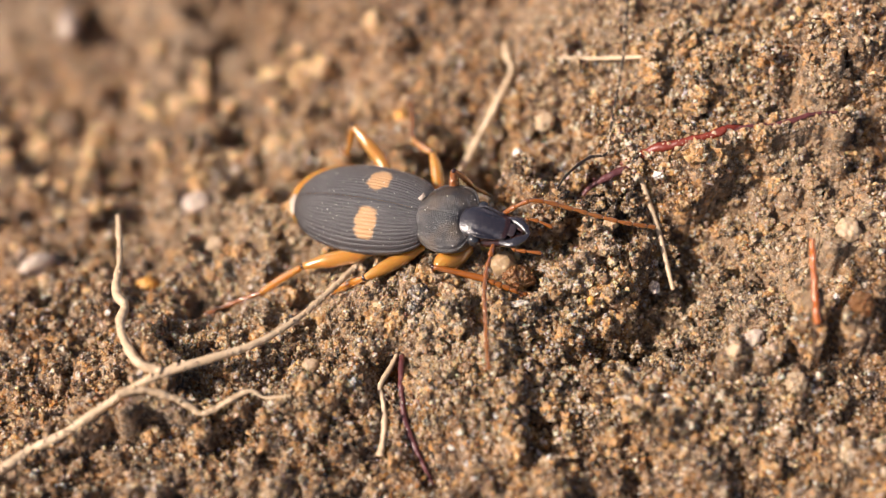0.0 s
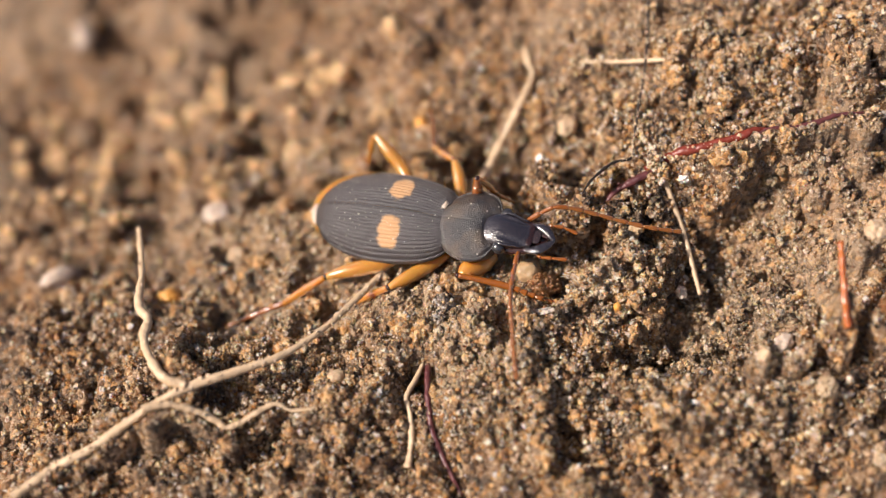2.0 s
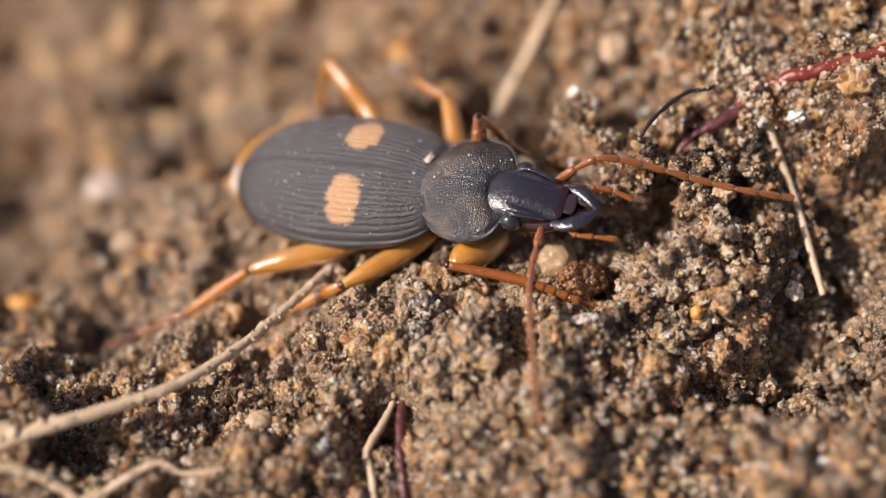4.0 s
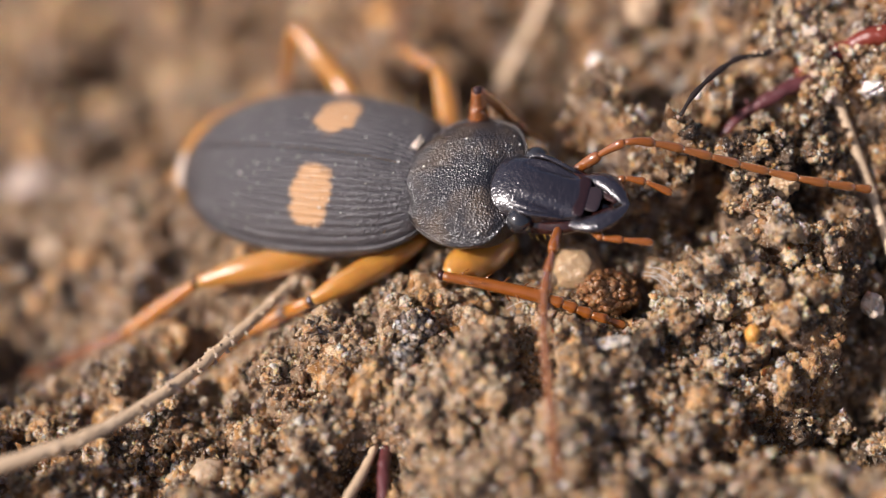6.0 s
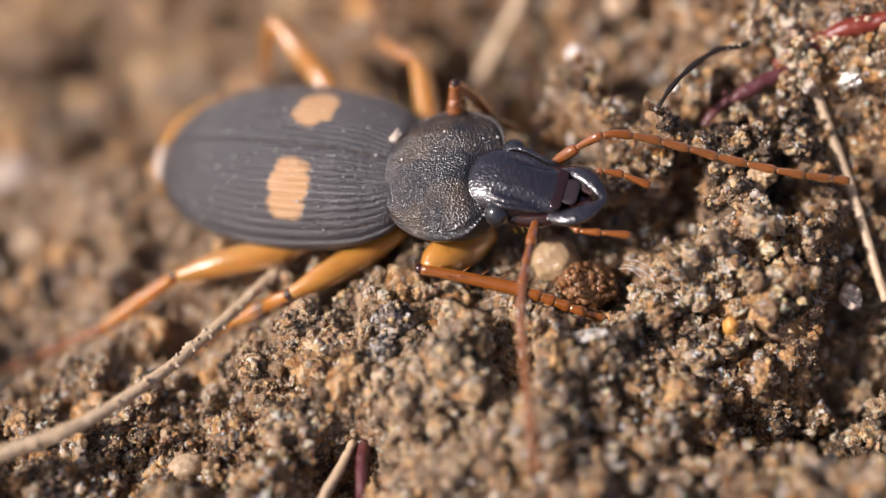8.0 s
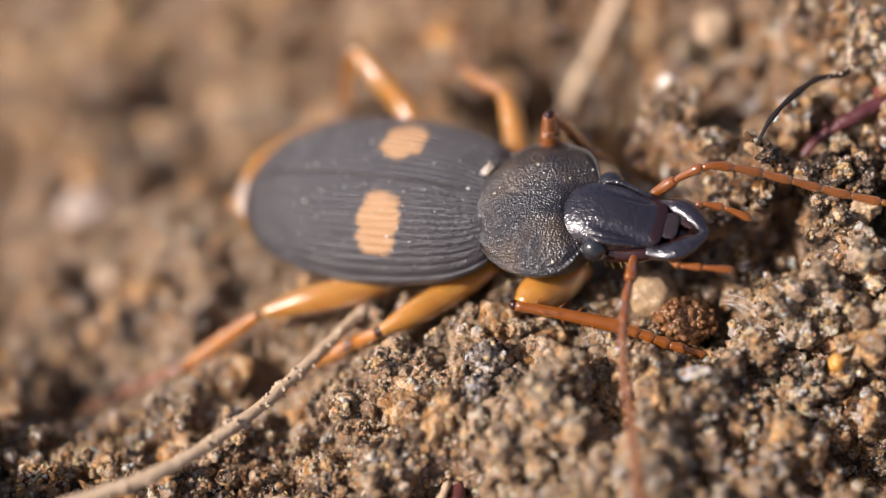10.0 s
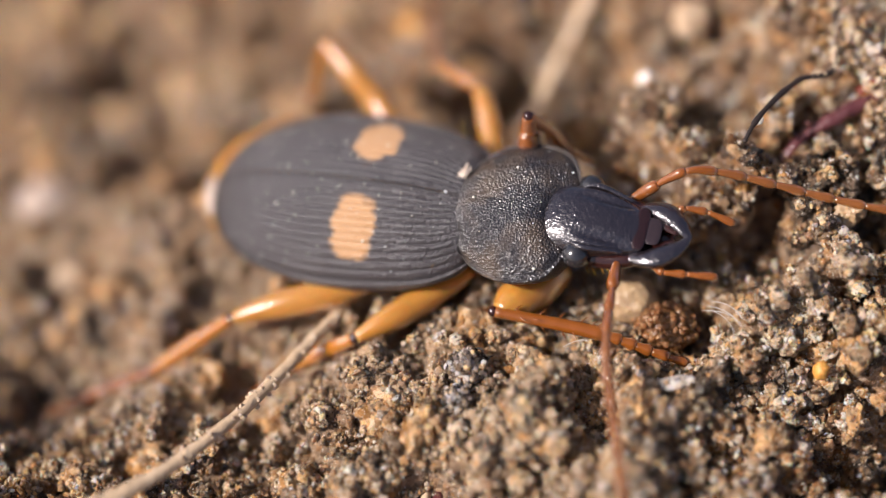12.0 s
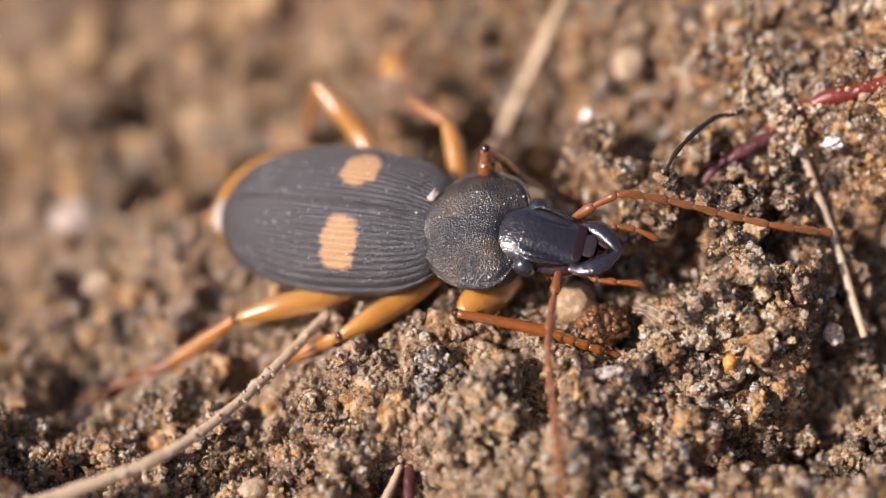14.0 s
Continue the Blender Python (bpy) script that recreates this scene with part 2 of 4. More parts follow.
def sheet(rows):
    """Faces over rows of equally many verts."""
    verts = [v for row in rows for v in row]
    n = len(rows[0])
    return verts, [(i * n + k, i * n + k + 1, (i + 1) * n + k + 1, (i + 1) * n + k) for i in range(len(rows) - 1) for k in range(n - 1)]


def blob(centre, size, turn=(0, 0, 0), level=3, rough=0.0, seed=0, freq=2.0):
    """A rounded lump: an icosphere shaped by size, with noise."""
    bm = bmesh.new()
    bmesh.ops.create_icosphere(bm, subdivisions=level, radius=1)
    e = Euler([radians(a) for a in turn]).to_matrix()
    verts = []
    for v in bm.verts:
        k = 1 + rough * noise.fractal(v.co * freq + Vector((seed * 7.3, seed * 3.1, 0)), 1.0, 2.0, 3)
        q = e @ Vector((v.co.x * size[0] * k, v.co.y * size[1] * k, v.co.z * size[2] * k))
        verts.append((centre[0] + q.x, centre[1] + q.y, centre[2] + q.z))
    faces = [tuple(v.index for v in f.verts) for f in bm.faces]
    bm.free()
    return verts, faces


# ---- layout of the fine things, before the soil is shaped round them ----
turn = Euler((0, 0, radians(-19))).to_matrix() @ Euler((0, radians(-12), 0)).to_matrix() @ Euler((radians(13), 0, 0)).to_matrix()
BEETLE = Matrix.Translation(Vector((0.06, -0.107, -0.692))) @ turn.to_4x4() @ Matrix.Translation((0, 0.15, 0))

# each leg: thigh, shin and foot as rows of x, y, z, radius in the beetle's space
LEGS = [
    ([(-0.9, -0.75, -0.3, 0.10), (-1.48, -1.18, -0.21, 0.19), (-2.16, -1.49, -0.16, 0.19), (-2.79, -1.78, -0.16, 0.08)],
     [(-2.79, -1.78, -0.16, 0.08), (-3.37, -2.11, -0.44, 0.11), (-3.93, -2.45, -0.72, 0.09)],
     [(-3.93, -2.45, -0.72, 0.075), (-4.76, -2.80, -0.98, 0.065), (-5.6, -3.18, -1.23, 0.05)]),
    ([(0.1, -0.55, -0.4, 0.10), (-0.3, -1.0, -0.33, 0.18), (-0.7, -1.46, -0.21, 0.17), (-1.07, -1.80, -0.17, 0.075)],
     [(-1.07, -1.80, -0.17, 0.075), (-1.61, -1.97, -0.46, 0.11), (-2.18, -2.17, -0.75, 0.08)],
     [(-2.18, -2.17, -0.75, 0.065), (-2.41, -2.37, -0.87, 0.055), (-2.7, -2.57, -1.06, 0.045)]),
    ([(1.2, -0.3, -0.6, 0.18), (0.98, -0.62, -0.5, 0.27), (0.76, -0.95, -0.34, 0.25), (0.66, -1.17, -0.22, 0.10)],
     [(0.60, -1.19, -0.17, 0.065), (1.2, -1.17, -0.3, 0.08), (1.97, -1.16, -0.48, 0.10)],
     [(1.97, -1.16, -0.48, 0.08), (2.4, -1.19, -0.68, 0.075), (2.92, -1.22, -0.88, 0.05)]),
    ([(-1.2, 0.85, -0.5, 0.12), (-1.77, 1.60, -0.34, 0.18), (-2.2, 1.95, -0.1, 0.17), (-2.65, 2.28, 0.11, 0.09)],
     [(-2.65, 2.28, 0.11, 0.08), (-2.85, 2.13, -0.4, 0.09), (-3.03, 1.94, -0.88, 0.07)],
     [(-3.03, 1.94, -0.88, 0.06), (-3.2, 2.05, -1.1, 0.055), (-3.5, 2.35, -1.3, 0.04)]),
    ([(0.1, 0.75, -0.6, 0.12), (-0.17, 1.42, -0.5, 0.16), (-0.3, 1.75, -0.4, 0.15), (-0.46, 2.04, -0.31, 0.09)],
     [(-0.46, 2.04, -0.31, 0.08), (-0.85, 2.25, -0.45, 0.09), (-1.3, 2.55, -0.66, 0.07)],
     [(-1.3, 2.55, -0.66, 0.06), (-1.6, 3.25, -1.0, 0.055), (-2.09, 4.15, -1.45, 0.04)]),
    ([(0.7, 0.65, -0.3, 0.12), (0.62, 0.85, 0.1, 0.14), (0.66, 1.0, 0.45, 0.12), (0.7, 1.07, 0.74, 0.08)],
     [(0.7, 1.07, 0.74, 0.07), (0.85, 1.13, 0.35, 0.08), (0.97, 1.15, -0.09, 0.08)],
     [(0.97, 1.15, -0.09, 0.06), (1.1, 1.2, -0.4, 0.055), (1.25, 1.3, -0.8, 0.04)]),
]
ANTENNAE = [
    [(1.95, 0.34, 0.0), (2.13, 0.52, 0.06), (2.67, 0.77, 0.3), (3.09, 0.90, 0.12), (3.62, 0.97, -0.16), (4.22, 1.03, -0.47), (4.91, 1.09, -0.74), (5.56, 1.28, -1.13)],
    [(2.02, -0.36, 0.02), (2.13, -1.27, 0.21), (2.28, -1.91, 0.27), (2.55, -2.64, 0.33), (2.76, -3.26, 0.32), (2.96, -3.78, 0.29)],
]
# name, label, category, rows of x, y, z, radius in the place's space, material
ROOTS = [
    ("root", "long pale forked root lying on the soil", "root", [(-10.08, -6.57, -2.59, 0.12), (-9.51, -6.16, -2.49, 0.12), (-9.11, -5.84, -2.43, 0.125), (-8.31, -5.51, -2.16, 0.11), (-7.5, -5.03, -1.87, 0.12), (-6.8, -4.64, -1.55, 0.105), (-6, -4.29, -1.33, 0.12), (-5.01, -3.94, -1.26, 0.10), (-3.85, -3.4, -1.3, 0.09), (-2.94, -2.61, -1.4, 0.075), (-2.24, -1.74, -1.5, 0.075), (-1.72, -1.01, -1.6, 0.07), (-1.28, -0.35, -1.7, 0.065)], M_ROOT),
    ("rootlet", "pale crooked root tip standing out of the soil", "root", [(-6.05, -4.29, -1.28, 0.12), (-6.58, -4.13, -1.21, 0.12), (-6.95, -3.6, -1.2, 0.11), (-7.2, -2.9, -1.3, 0.11), (-7.15, -2.4, -1.3, 0.11), (-7.45, -1.9, -1.4, 0.10), (-7.5, -0.8, -1.5, 0.09), (-7.75, 0.65, -1.6, 0.06)], M_ROOT),
    ("rootlet", "short pale branch of the long root with clinging grains", "root", [(-7.04, -4.91, -1.32, 0.1), (-6.4, -4.77, -1.35, 0.105), (-5.7, -4.84, -1.59, 0.085), (-5.32, -4.98, -1.75, 0.08), (-4.96, -5.08, -1.82, 0.07), (-4.02, -4.62, -1.57, 0.06), (-3.56, -4.71, -1.68, 0.05), (-2.95, -4.64, -1.68, 0.04)], M_ROOT),
    ("rootlet", "short pale root stub in a hollow", "root", [(-0.40, -2.8, -2.2, 0.06), (-0.48, -3.2, -2.0, 0.06), (-0.62, -3.6, -2.0, 0.07), (-0.86, -4.08, -2.05, 0.075), (-0.78, -4.4, -2.1, 0.07), (-0.72, -4.85, -2.25, 0.07), (-0.75, -5.4, -2.45, 0.08), (-0.8, -5.75, -2.55, 0.10)], M_ROOT),
    ("purple_root", "dark purple thin root", "root", [(-0.30, -2.8, -2.2, 0.07), (-0.35, -3.4, -1.98, 0.08), (-0.35, -3.8, -2.0, 0.085), (-0.34, -4.2, -2.05, 0.085), (-0.26, -4.8, -2.25, 0.085), (0.02, -5.5, -2.5, 0.08), (0.3, -6.0, -2.7, 0.06), (0.48, -6.35, -2.85, 0.05)], M_PURPLE),
    ("red_root", "shiny dark red root lying across the soil", "root", [(5.06, 1.22, 0.2, 0.06), (5.4, 1.3, 0.39, 0.10), (5.88, 1.39, 0.64, 0.12), (6.39, 1.39, 0.85, 0.11), (7.34, 1.53, 1.12, 0.10), (7.69, 1.65, 1.19, 0.09), (7.97, 1.71, 1.19, 0.05)], M_RED),
    ("purple_root", "thin dull purple root half sunk in soil", "root", [(7.65, 1.57, 1.12, 0.05), (8.03, 1.65, 1.21, 0.07), (8.5, 1.71, 1.25, 0.065), (9.15, 1.8, 1.31, 0.07), (9.73, 1.98, 1.41, 0.06), (10.4, 2.07, 1.42, 0.04)], M_PURPLE),
    ("purple_root", "fuzzy dull purple root end", "root", [(4.05, 0.48, -0.33, 0.04), (4.29, 0.71, -0.1, 0.07), (4.68, 0.86, 0.1, 0.085), (5.25, 1.09, 0.29, 0.08)], M_PURPLE),
    ("straw", "thin dry straw-coloured stalk", "stalk", [(4.6, 3.61, 0.39, 0.10), (4.83, 2.74, 0.48, 0.10), (5.08, 1.86, 0.49, 0.09), (5.39, 1.15, 0.38, 0.075), (5.72, 0.48, -0.16, 0.07), (6.02, -0.12, -0.68, 0.068), (6.2, -0.85, -0.98, 0.064), (6.38, -1.55, -1.3, 0.055)], M_ROOT),
    ("rootlet", "pale root running up the soil", "root", [(1.12, 2.45, -1.65, 0.09), (1.52, 3.46, -1.55, 0.11), (1.77, 3.81, -1.25, 0.08), (2.03, 4.26, -0.95, 0.11), (2.41, 5.12, -0.65, 0.08), (2.3, 5.6, -0.6, 0.10), (2.23, 6.08, -0.55, 0.07)], M_ROOT),
    ("rootlet", "thin straight pale root", "root", [(3.51, 4.46, 0.62, 0.045), (4.42, 4.18, 0.93, 0.06), (5.01, 3.97, 1.19, 0.055), (5.63, 3.75, 1.48, 0.045)], M_ROOT),
    ("thread", "thin black root thread with grains clinging to it", "thread", [(5.31, 5.68, 1.71, 0.03), (5.25, 5.12, 1.6, 0.035), (5.22, 4.67, 1.49, 0.028), (5.15, 3.88, 1.3, 0.03), (4.99, 3.03, 0.98, 0.028), (4.8, 2, 0.67, 0.024), (4.67, 1.26, 0.61, 0.032), (4.19, 1.05, 0.64, 0.034), (3.65, 0.49, 0.67, 0.032), (3.4, 0.1, 0.6, 0.026)], M_THREAD),
    ("amber_stem", "amber red upright plant stem", "stem", [(9.4, -3.6, 0.3, 0.08), (9.35, -3, 0.7, 0.08), (9.3, -2.4, 1.05, 0.08), (9.28, -1.85, 1.3, 0.08)], M_AMBER),
]
# loose grains large enough to pick up: name, label, x, y, z, half sizes, turn, roughness of shape, material
STONES = [
    ("resin_lump", "rusty translucent lump under the beetle's head", 2.5, -1.35, -1.2, (0.40, 0.32, 0.26), (0, 10, -20), 0.75, M_RUST),
    ("pebble", "pale translucent pebble under the beetle's head", 2.12, -0.95, -1.2, (0.34, 0.3, 0.3), (0, 0, 30), 0.2, M_HONEY),
    ("grey_crumb", "grey crusty crumb of soil", 0.05, -1.94, -1.15, (0.27, 0.26, 0.28), (0, 0, 0), 0.6, M_GREY),
    ("grey_crumb", "grey crusty crumb of soil", -0.1, -2.36, -1.2, (0.2, 0.2, 0.2), (0, 40, 0), 0.6, M_GREY),
    ("chip", "flat grey chip of straw", 2.45, -2.35, -0.9, (0.30, 0.09, 0.03), (0, -6, 8), 0.1, M_GREY),
    ("pebble", "pale angular pebble on a clod", 5.9, -1.55, -1.2, (0.13, 0.16, 0.2), (20, 0, 15), 0.35, M_PALE),
    ("sand_grain", "bright orange translucent grain of sand", 4.26, -2.18, -0.95, (0.10, 0.11, 0.13), (0, 0, 0), 0.15, M_ORANGE),
    ("sand_grain", "round white grain of sand", 2.5, 2, -0.35, (0.13, 0.12, 0.13), (0, 0, 0), 0.1, M_WHITE),
    ("pebble", "pale tan pebble lying in the hollow", -5.43, 0.96, -3.31, (0.33, 0.3, 0.3), (0, 0, 40), 0.25, M_TAN),
    ("pebble", "pinkish white pebble half sunk in soil", -6.16, 2.97, -3.99, (0.42, 0.36, 0.3), (0, 0, 20), 0.25, M_PALE),
    ("pebble", "small tan pebble standing on edge", -4.4, 0.37, -2.88, (0.15, 0.2, 0.24), (10, 0, 0), 0.2, M_TAN),
    ("pebble", "long pale pebble in the hollow", -10.35, 0.96, -4.25, (0.5, 0.26, 0.24), (0, 0, 30), 0.25, M_PALE),
    ("pebble", "smooth cream pebble on dark soil", -2.58, -3.42, -2.2, (0.23, 0.17, 0.14), (0, 0, 25), 0.12, M_TAN),
    ("crystal", "greyish white crystal beside a stalk", 5.94, 0.74, 0.39, (0.12, 0.09, 0.2), (30, 20, 0), 0.4, M_WHITE),
    ("sand_grain", "tiny white grain on a root thread", 3.65, 0.53, 0.51, (0.06, 0.06, 0.06), (0, 0, 0), 0.1, M_WHITE),
    ("pebble", "yellow amber pebble behind the beetle", -0.55, 4.5, -1.9, (0.2, 0.22, 0.2), (0, 0, 0), 0.2, M_ORANGE),
    ("pebble", "pale tan angular pebble on soil", 7.56, -3.85, -0.53, (0.16, 0.18, 0.24), (0, 20, 0), 0.3, M_TAN),
    ("soil_clod", "round tan crumb below a stem", 9.04, -4.45, -0.95, (0.27, 0.27, 0.26), (0, 0, 0), 0.4, M_TAN),
    ("pebble", "small orange brown pebble on soil", -7.14, -0.1, -3.6, (0.28, 0.2, 0.2), (0, 0, 0), 0.25, M_ORANGE),
    ("soil_crumb", "honey-coloured crumb under the feeler", 4.75, -0.36, -0.24, (0.17, 0.15, 0.18), (0, 0, 0), 0.5, M_HONEY),
    ("pebble", "small white pebble on crumbly soil", 5.98, -4.63, -1.46, (0.14, 0.13, 0.13), (0, 0, 0), 0.2, M_WHITE),
    ("pebble", "pinkish grey pebble in a hollow", 8.17, -3.24, -0.9, (0.30, 0.20, 0.2), (0, 0, 40), 0.3, M_PALE),
    ("pebble", "tan pebble set in packed soil", 10.43, -0.98, 0.5, (0.3, 0.34, 0.3), (0, 0, 0), 0.3, M_TAN),
    ("pebble", "pale brown pebble set in soil", 3.25, 3.15, -0.4, (0.24, 0.28, 0.2), (0, 0, -20), 0.3, M_TAN),
    ("resin_lump", "rusty brown lump in packed soil", 10.53, -3.02, 0.3, (0.28, 0.34, 0.3), (0, 0, 0), 0.4, M_RUST),
    ("pebble", "pinkish white pebble half sunk in soil", -11.29, 11.65, -6, (0.3, 0.6, 0.4), (0, 0, 0), 0.25, M_PALE),
]

# ---- ground ----
# mounds and hollows of the soil: x, y, height
RELIEF = [(2.4, 5.6, -0.9), (0.8, 4.6, -1.9), (4.46, 4.35, 0.54), (6.27, 4.56, 1.85), (4.92, 7.54, 1.57), (1, 8.5, -1.2), (8.01, 1.78, 1.16), (5.42, 1.46, -0.01), (6.2, -1.3, -2.7),
          (4.6, -0.2, -1.5), (3.2, -1.7, -1.3), (4.25, -2.1, -1.4), (2.9, -3.5, -1.45), (7.43, -4.13, -1.01), (9.66, -4.83, -1.75), (6.8, -2.7, -2), (4.12, -5.84, -2.77), (8.26, -6.87, -2.67), (5.65, -4.44, -1.66), (9.3, -2.2, 0), (7.8, -2, -2.3), (7.3, -0.9, -1.7),
          (0.2, -2, -1.6), (-1.1, -3.3, -1.7), (-2.7, -2.8, -2.8), (-0.73, -5.75, -2.96), (-5.16, -5.57, -2.7), (-8.79, -7.09, -2.86), (-4.98, -0.01, -3.29), (-5.8, -3.5, -2.3), (-7.59, -1.59, -3.01), (-3.63, -4.29, -2.18),
          (-8.35, 1.88, -4.96), (-9.34, 6.96, -6.7), (-3, 5, -3.7), (-12.49, 2.87, -5.42), (-10.5, -3, -3.2), (-6.18, 10.35, -6.04), (-12.42, 11.02, -7.02), (-5.09, 3.37, -4.05), (11, -1, 0.3), (11.55, 5, 2.46),
          (-0.5, 0.4, -2), (-2.8, 0.8, -2.6), (2.9, 1.3, -1.2), (2, -0.6, -1.7), (1.7, 2.3, -2.8), (8.3, -1.5, -1.7), (1.2, -3.4, -1.35), (0.9, -4.7, -1.8)]


def far_level(x):
    """The soil lies lower towards the beetle's tail."""
    return -1.4 - 4.6 / (1 + np.exp(np.clip(x, -60, 60) * 0.4 + 2))


def broad_height(x, y):
    total, weight = np.zeros_like(x), np.full_like(x, 1e-6)
    for cx, cy, h in RELIEF:
        w = np.exp(-((x - cx) ** 2 + (y - cy) ** 2) / (2 * 1.15 ** 2))
        total, weight = total + w * h, weight + w
    far = 0.03
    return (total + far * far_level(x)) / (weight + far)


STEP = 0.055
X0, X1, Y0, Y1 = -14.0, 15.0, -10.0, 14.0
gx, gy = np.arange(X0, X1, STEP), np.arange(Y0, Y1, STEP)
GX, GY = np.meshgrid(gx, gy)
HEIGHT = broad_height(GX, GY)
CEIL = np.full_like(HEIGHT, 50.0)
rng = np.random.default_rng(4)


def window(cx, cy, r):
    i0, i1 = max(int((cx - r - X0) / STEP), 0), int((cx + r - X0) / STEP) + 2
    j0, j1 = max(int((cy - r - Y0) / STEP), 0), int((cy + r - Y0) / STEP) + 2
    return slice(j0, max(j1, j0)), slice(i0, max(i1, i0))


def clear(cx, cy, r, top, slope=1.1):
    """Keeps soil and grains below something that lies there."""
    w = window(cx, cy, r + 1.0)
    away = np.sqrt((GX[w] - cx) ** 2 + (GY[w] - cy) ** 2) - r
    CEIL[w] = np.where(away < 1.0, np.minimum(CEIL[w], top + np.maximum(away, 0) * slope), CEIL[w])


def clear_path(rows, gap=0.3):
    for x, y, z, r in smooth_path(rows, 10):
        clear(x, y, r, z - r * gap)


def in_place(rows):
    return [(*(BEETLE @ Vector(q[:3])), q[3] if len(q) > 3 else 0.07) for q in rows]


for legs in LEGS:
    for rows in legs:
        clear_path(in_place(rows), 0.9)
for rows in ANTENNAE:
    clear_path(in_place(rows), 0.8)
for x, r, low in ((-3.2, 0.4, -0.3), (-2.6, 0.7, -0.45), (-1.8, 1.0, -0.5), (-0.9, 1.0, -0.55), (0.2, 0.8, -0.6), (0.9, 0.8, -0.55), (1.6, 0.5, -0.35), (2.4, 0.4, -0.3)):
    c = BEETLE @ Vector((x, 0, low))
    clear(c.x, c.y, r, c.z, 0.35)
for name, label, _, rows, _ in ROOTS:
    clear_path(rows[2:] if label.startswith(("short pale root stub", "dark purple")) else rows, -0.2 if name in ("red_root", "purple_root") else 0.8 if name in ("rootlet", "thread", "straw") else 0.1)
for _, _, x, y, z, size, _, _, _ in STONES:
    clear(x, y, size[0] * 0.8, z - size[2] * 0.5, 1.6)


def swell(cx, cy, r, top, soft=0.9):
    """Raises the soil to a dome."""
    w = window(cx, cy, r)
    d2 = ((GX[w] - cx) ** 2 + (GY[w] - cy) ** 2) / r ** 2
    dome = top - soft * r * (1 - np.sqrt(np.clip(1 - d2, 0, 1)))
    HEIGHT[w] = np.where(d2 < 1, np.minimum(np.maximum(HEIGHT[w], dome), np.maximum(CEIL[w] - 0.05, HEIGHT[w])), HEIGHT[w])


def pit(cx, cy, r, depth):
    w = window(cx, cy, r)
    d2 = ((GX[w] - cx) ** 2 + (GY[w] - cy) ** 2) / r ** 2
    HEIGHT[w] = HEIGHT[w] - depth * np.clip(1 - d2, 0, 1) ** 1.5


def ground_z(x, y):
    i = min(max(int(round((x - X0) / STEP)), 0), len(gx) - 1)
    j = min(max(int(round((y - Y0) / STEP)), 0), len(gy) - 1)
    return float(HEIGHT[j, i])


HEIGHT = np.minimum(HEIGHT, CEIL - 0.14)
# soil props up what lies on it
for _, _, x, y, z, size, _, _, _ in STONES:
    swell(x, y, size[0] * 2.2, z - size[2] * 0.55, 0.5)
for name, label, _, rows, _ in ROOTS:
    for x, y, z, r in smooth_path(rows[:5] if name == "root" else rows[:2] if label.startswith(("pale crooked", "amber")) else rows, 4):
        swell(x, y, 0.3, z - r * 0.8, 0.6)
# the clod behind the head and the crest before it
for x, y, z, r in ((2.45, 1.05, -0.25, 0.5), (2.75, 0.85, -0.35, 0.4), (2.2, 0.85, -0.45, 0.35), (3.7, -1.3, -0.95, 0.5), (4.15, -1.15, -0.95, 0.45), (4.75, -1.1, -1.0, 0.45), (5.35, -1.05, -1.1, 0.4), (3.45, -1.85, -1.15, 0.45), (4.15, -1.85, -1.0, 0.5), (4.75, -1.6, -1.05, 0.4), (0.6, -2.7, -1.0, 0.5), (0.9, -2.3, -0.95, 0.4)):
    swell(x, y, r, z, 1.0)
for k in range(170):
    x, y = rng.uniform(X0, X1), rng.uniform(Y0, Y1)
    pit(x, y, rng.uniform(0.25, 0.8), rng.uniform(0.2, 0.7) * (0.4 if x > 6 and y > -1 else 1))
swell(-7.1, 7.4, 1.5, -4.9, 0.6)
swell(-3.0, 6.8, 0.9, -3.4, 0.6)
for r_low, r_high, count, lift in ((0.6, 1.1, 110, 0.40), (0.3, 0.6, 600, 0.55), (0.13, 0.3, 3600, 0.6)):
    for k in range(count):
        cx, cy = rng.uniform(X0, X1), rng.uniform(Y0, Y1)
        r = rng.uniform(r_low, r_high)
        swell(cx, cy, r, ground_z(cx, cy) + r * lift)

pit(6.4, -1.5, 1.2, 0.6)
pit(-0.45, -3.6, 0.6, 0.9)
pit(-8.1, 4.5, 1.3, 0.5)
pit(-4.5, 3.6, 0.8, 0.8)
pit(3.3, 3.2, 0.7, 0.8)
pit(3.0, -1.5, 0.5, 0.7)
pit(5.6, -2.9, 1.0, 1.3)
pit(4.6, -3.3, 0.7, 1.0)
pit(6.4, -2.6, 0.8, 0.7)
pit(3.9, -3.5, 0.4, 0.6)
pit(1.9, 2.6, 0.8, 1.0)
pit(1.4, 3.6, 0.9, 0.9)
pit(4.85, 0.1, 0.6, 0.9)
pit(5.2, -0.5, 0.6, 0.9)
pit(-4.9, 5.6, 1.0, 0.8)
pit(-3.2, 2.6, 1.0, 0.7)
pit(-1.2, 3.4, 0.9, 0.8)
pit(0.6, 2.9, 0.8, 0.8)
for x, y, z, r in ((-0.65, -2.75, -1.3, 0.35), (-0.15, -2.8, -1.25, 0.4), (-1.05, -3.0, -1.5, 0.3), (0.35, -3.0, -1.2, 0.4)):
    swell(x, y, r, z, 1.0)

def ceil_z(x, y):
    i = min(max(int(round((x - X0) / STEP)), 0), len(gx) - 1)
    j = min(max(int(round((y - Y0) / STEP)), 0), len(gy) - 1)
    return float(CEIL[j, i])



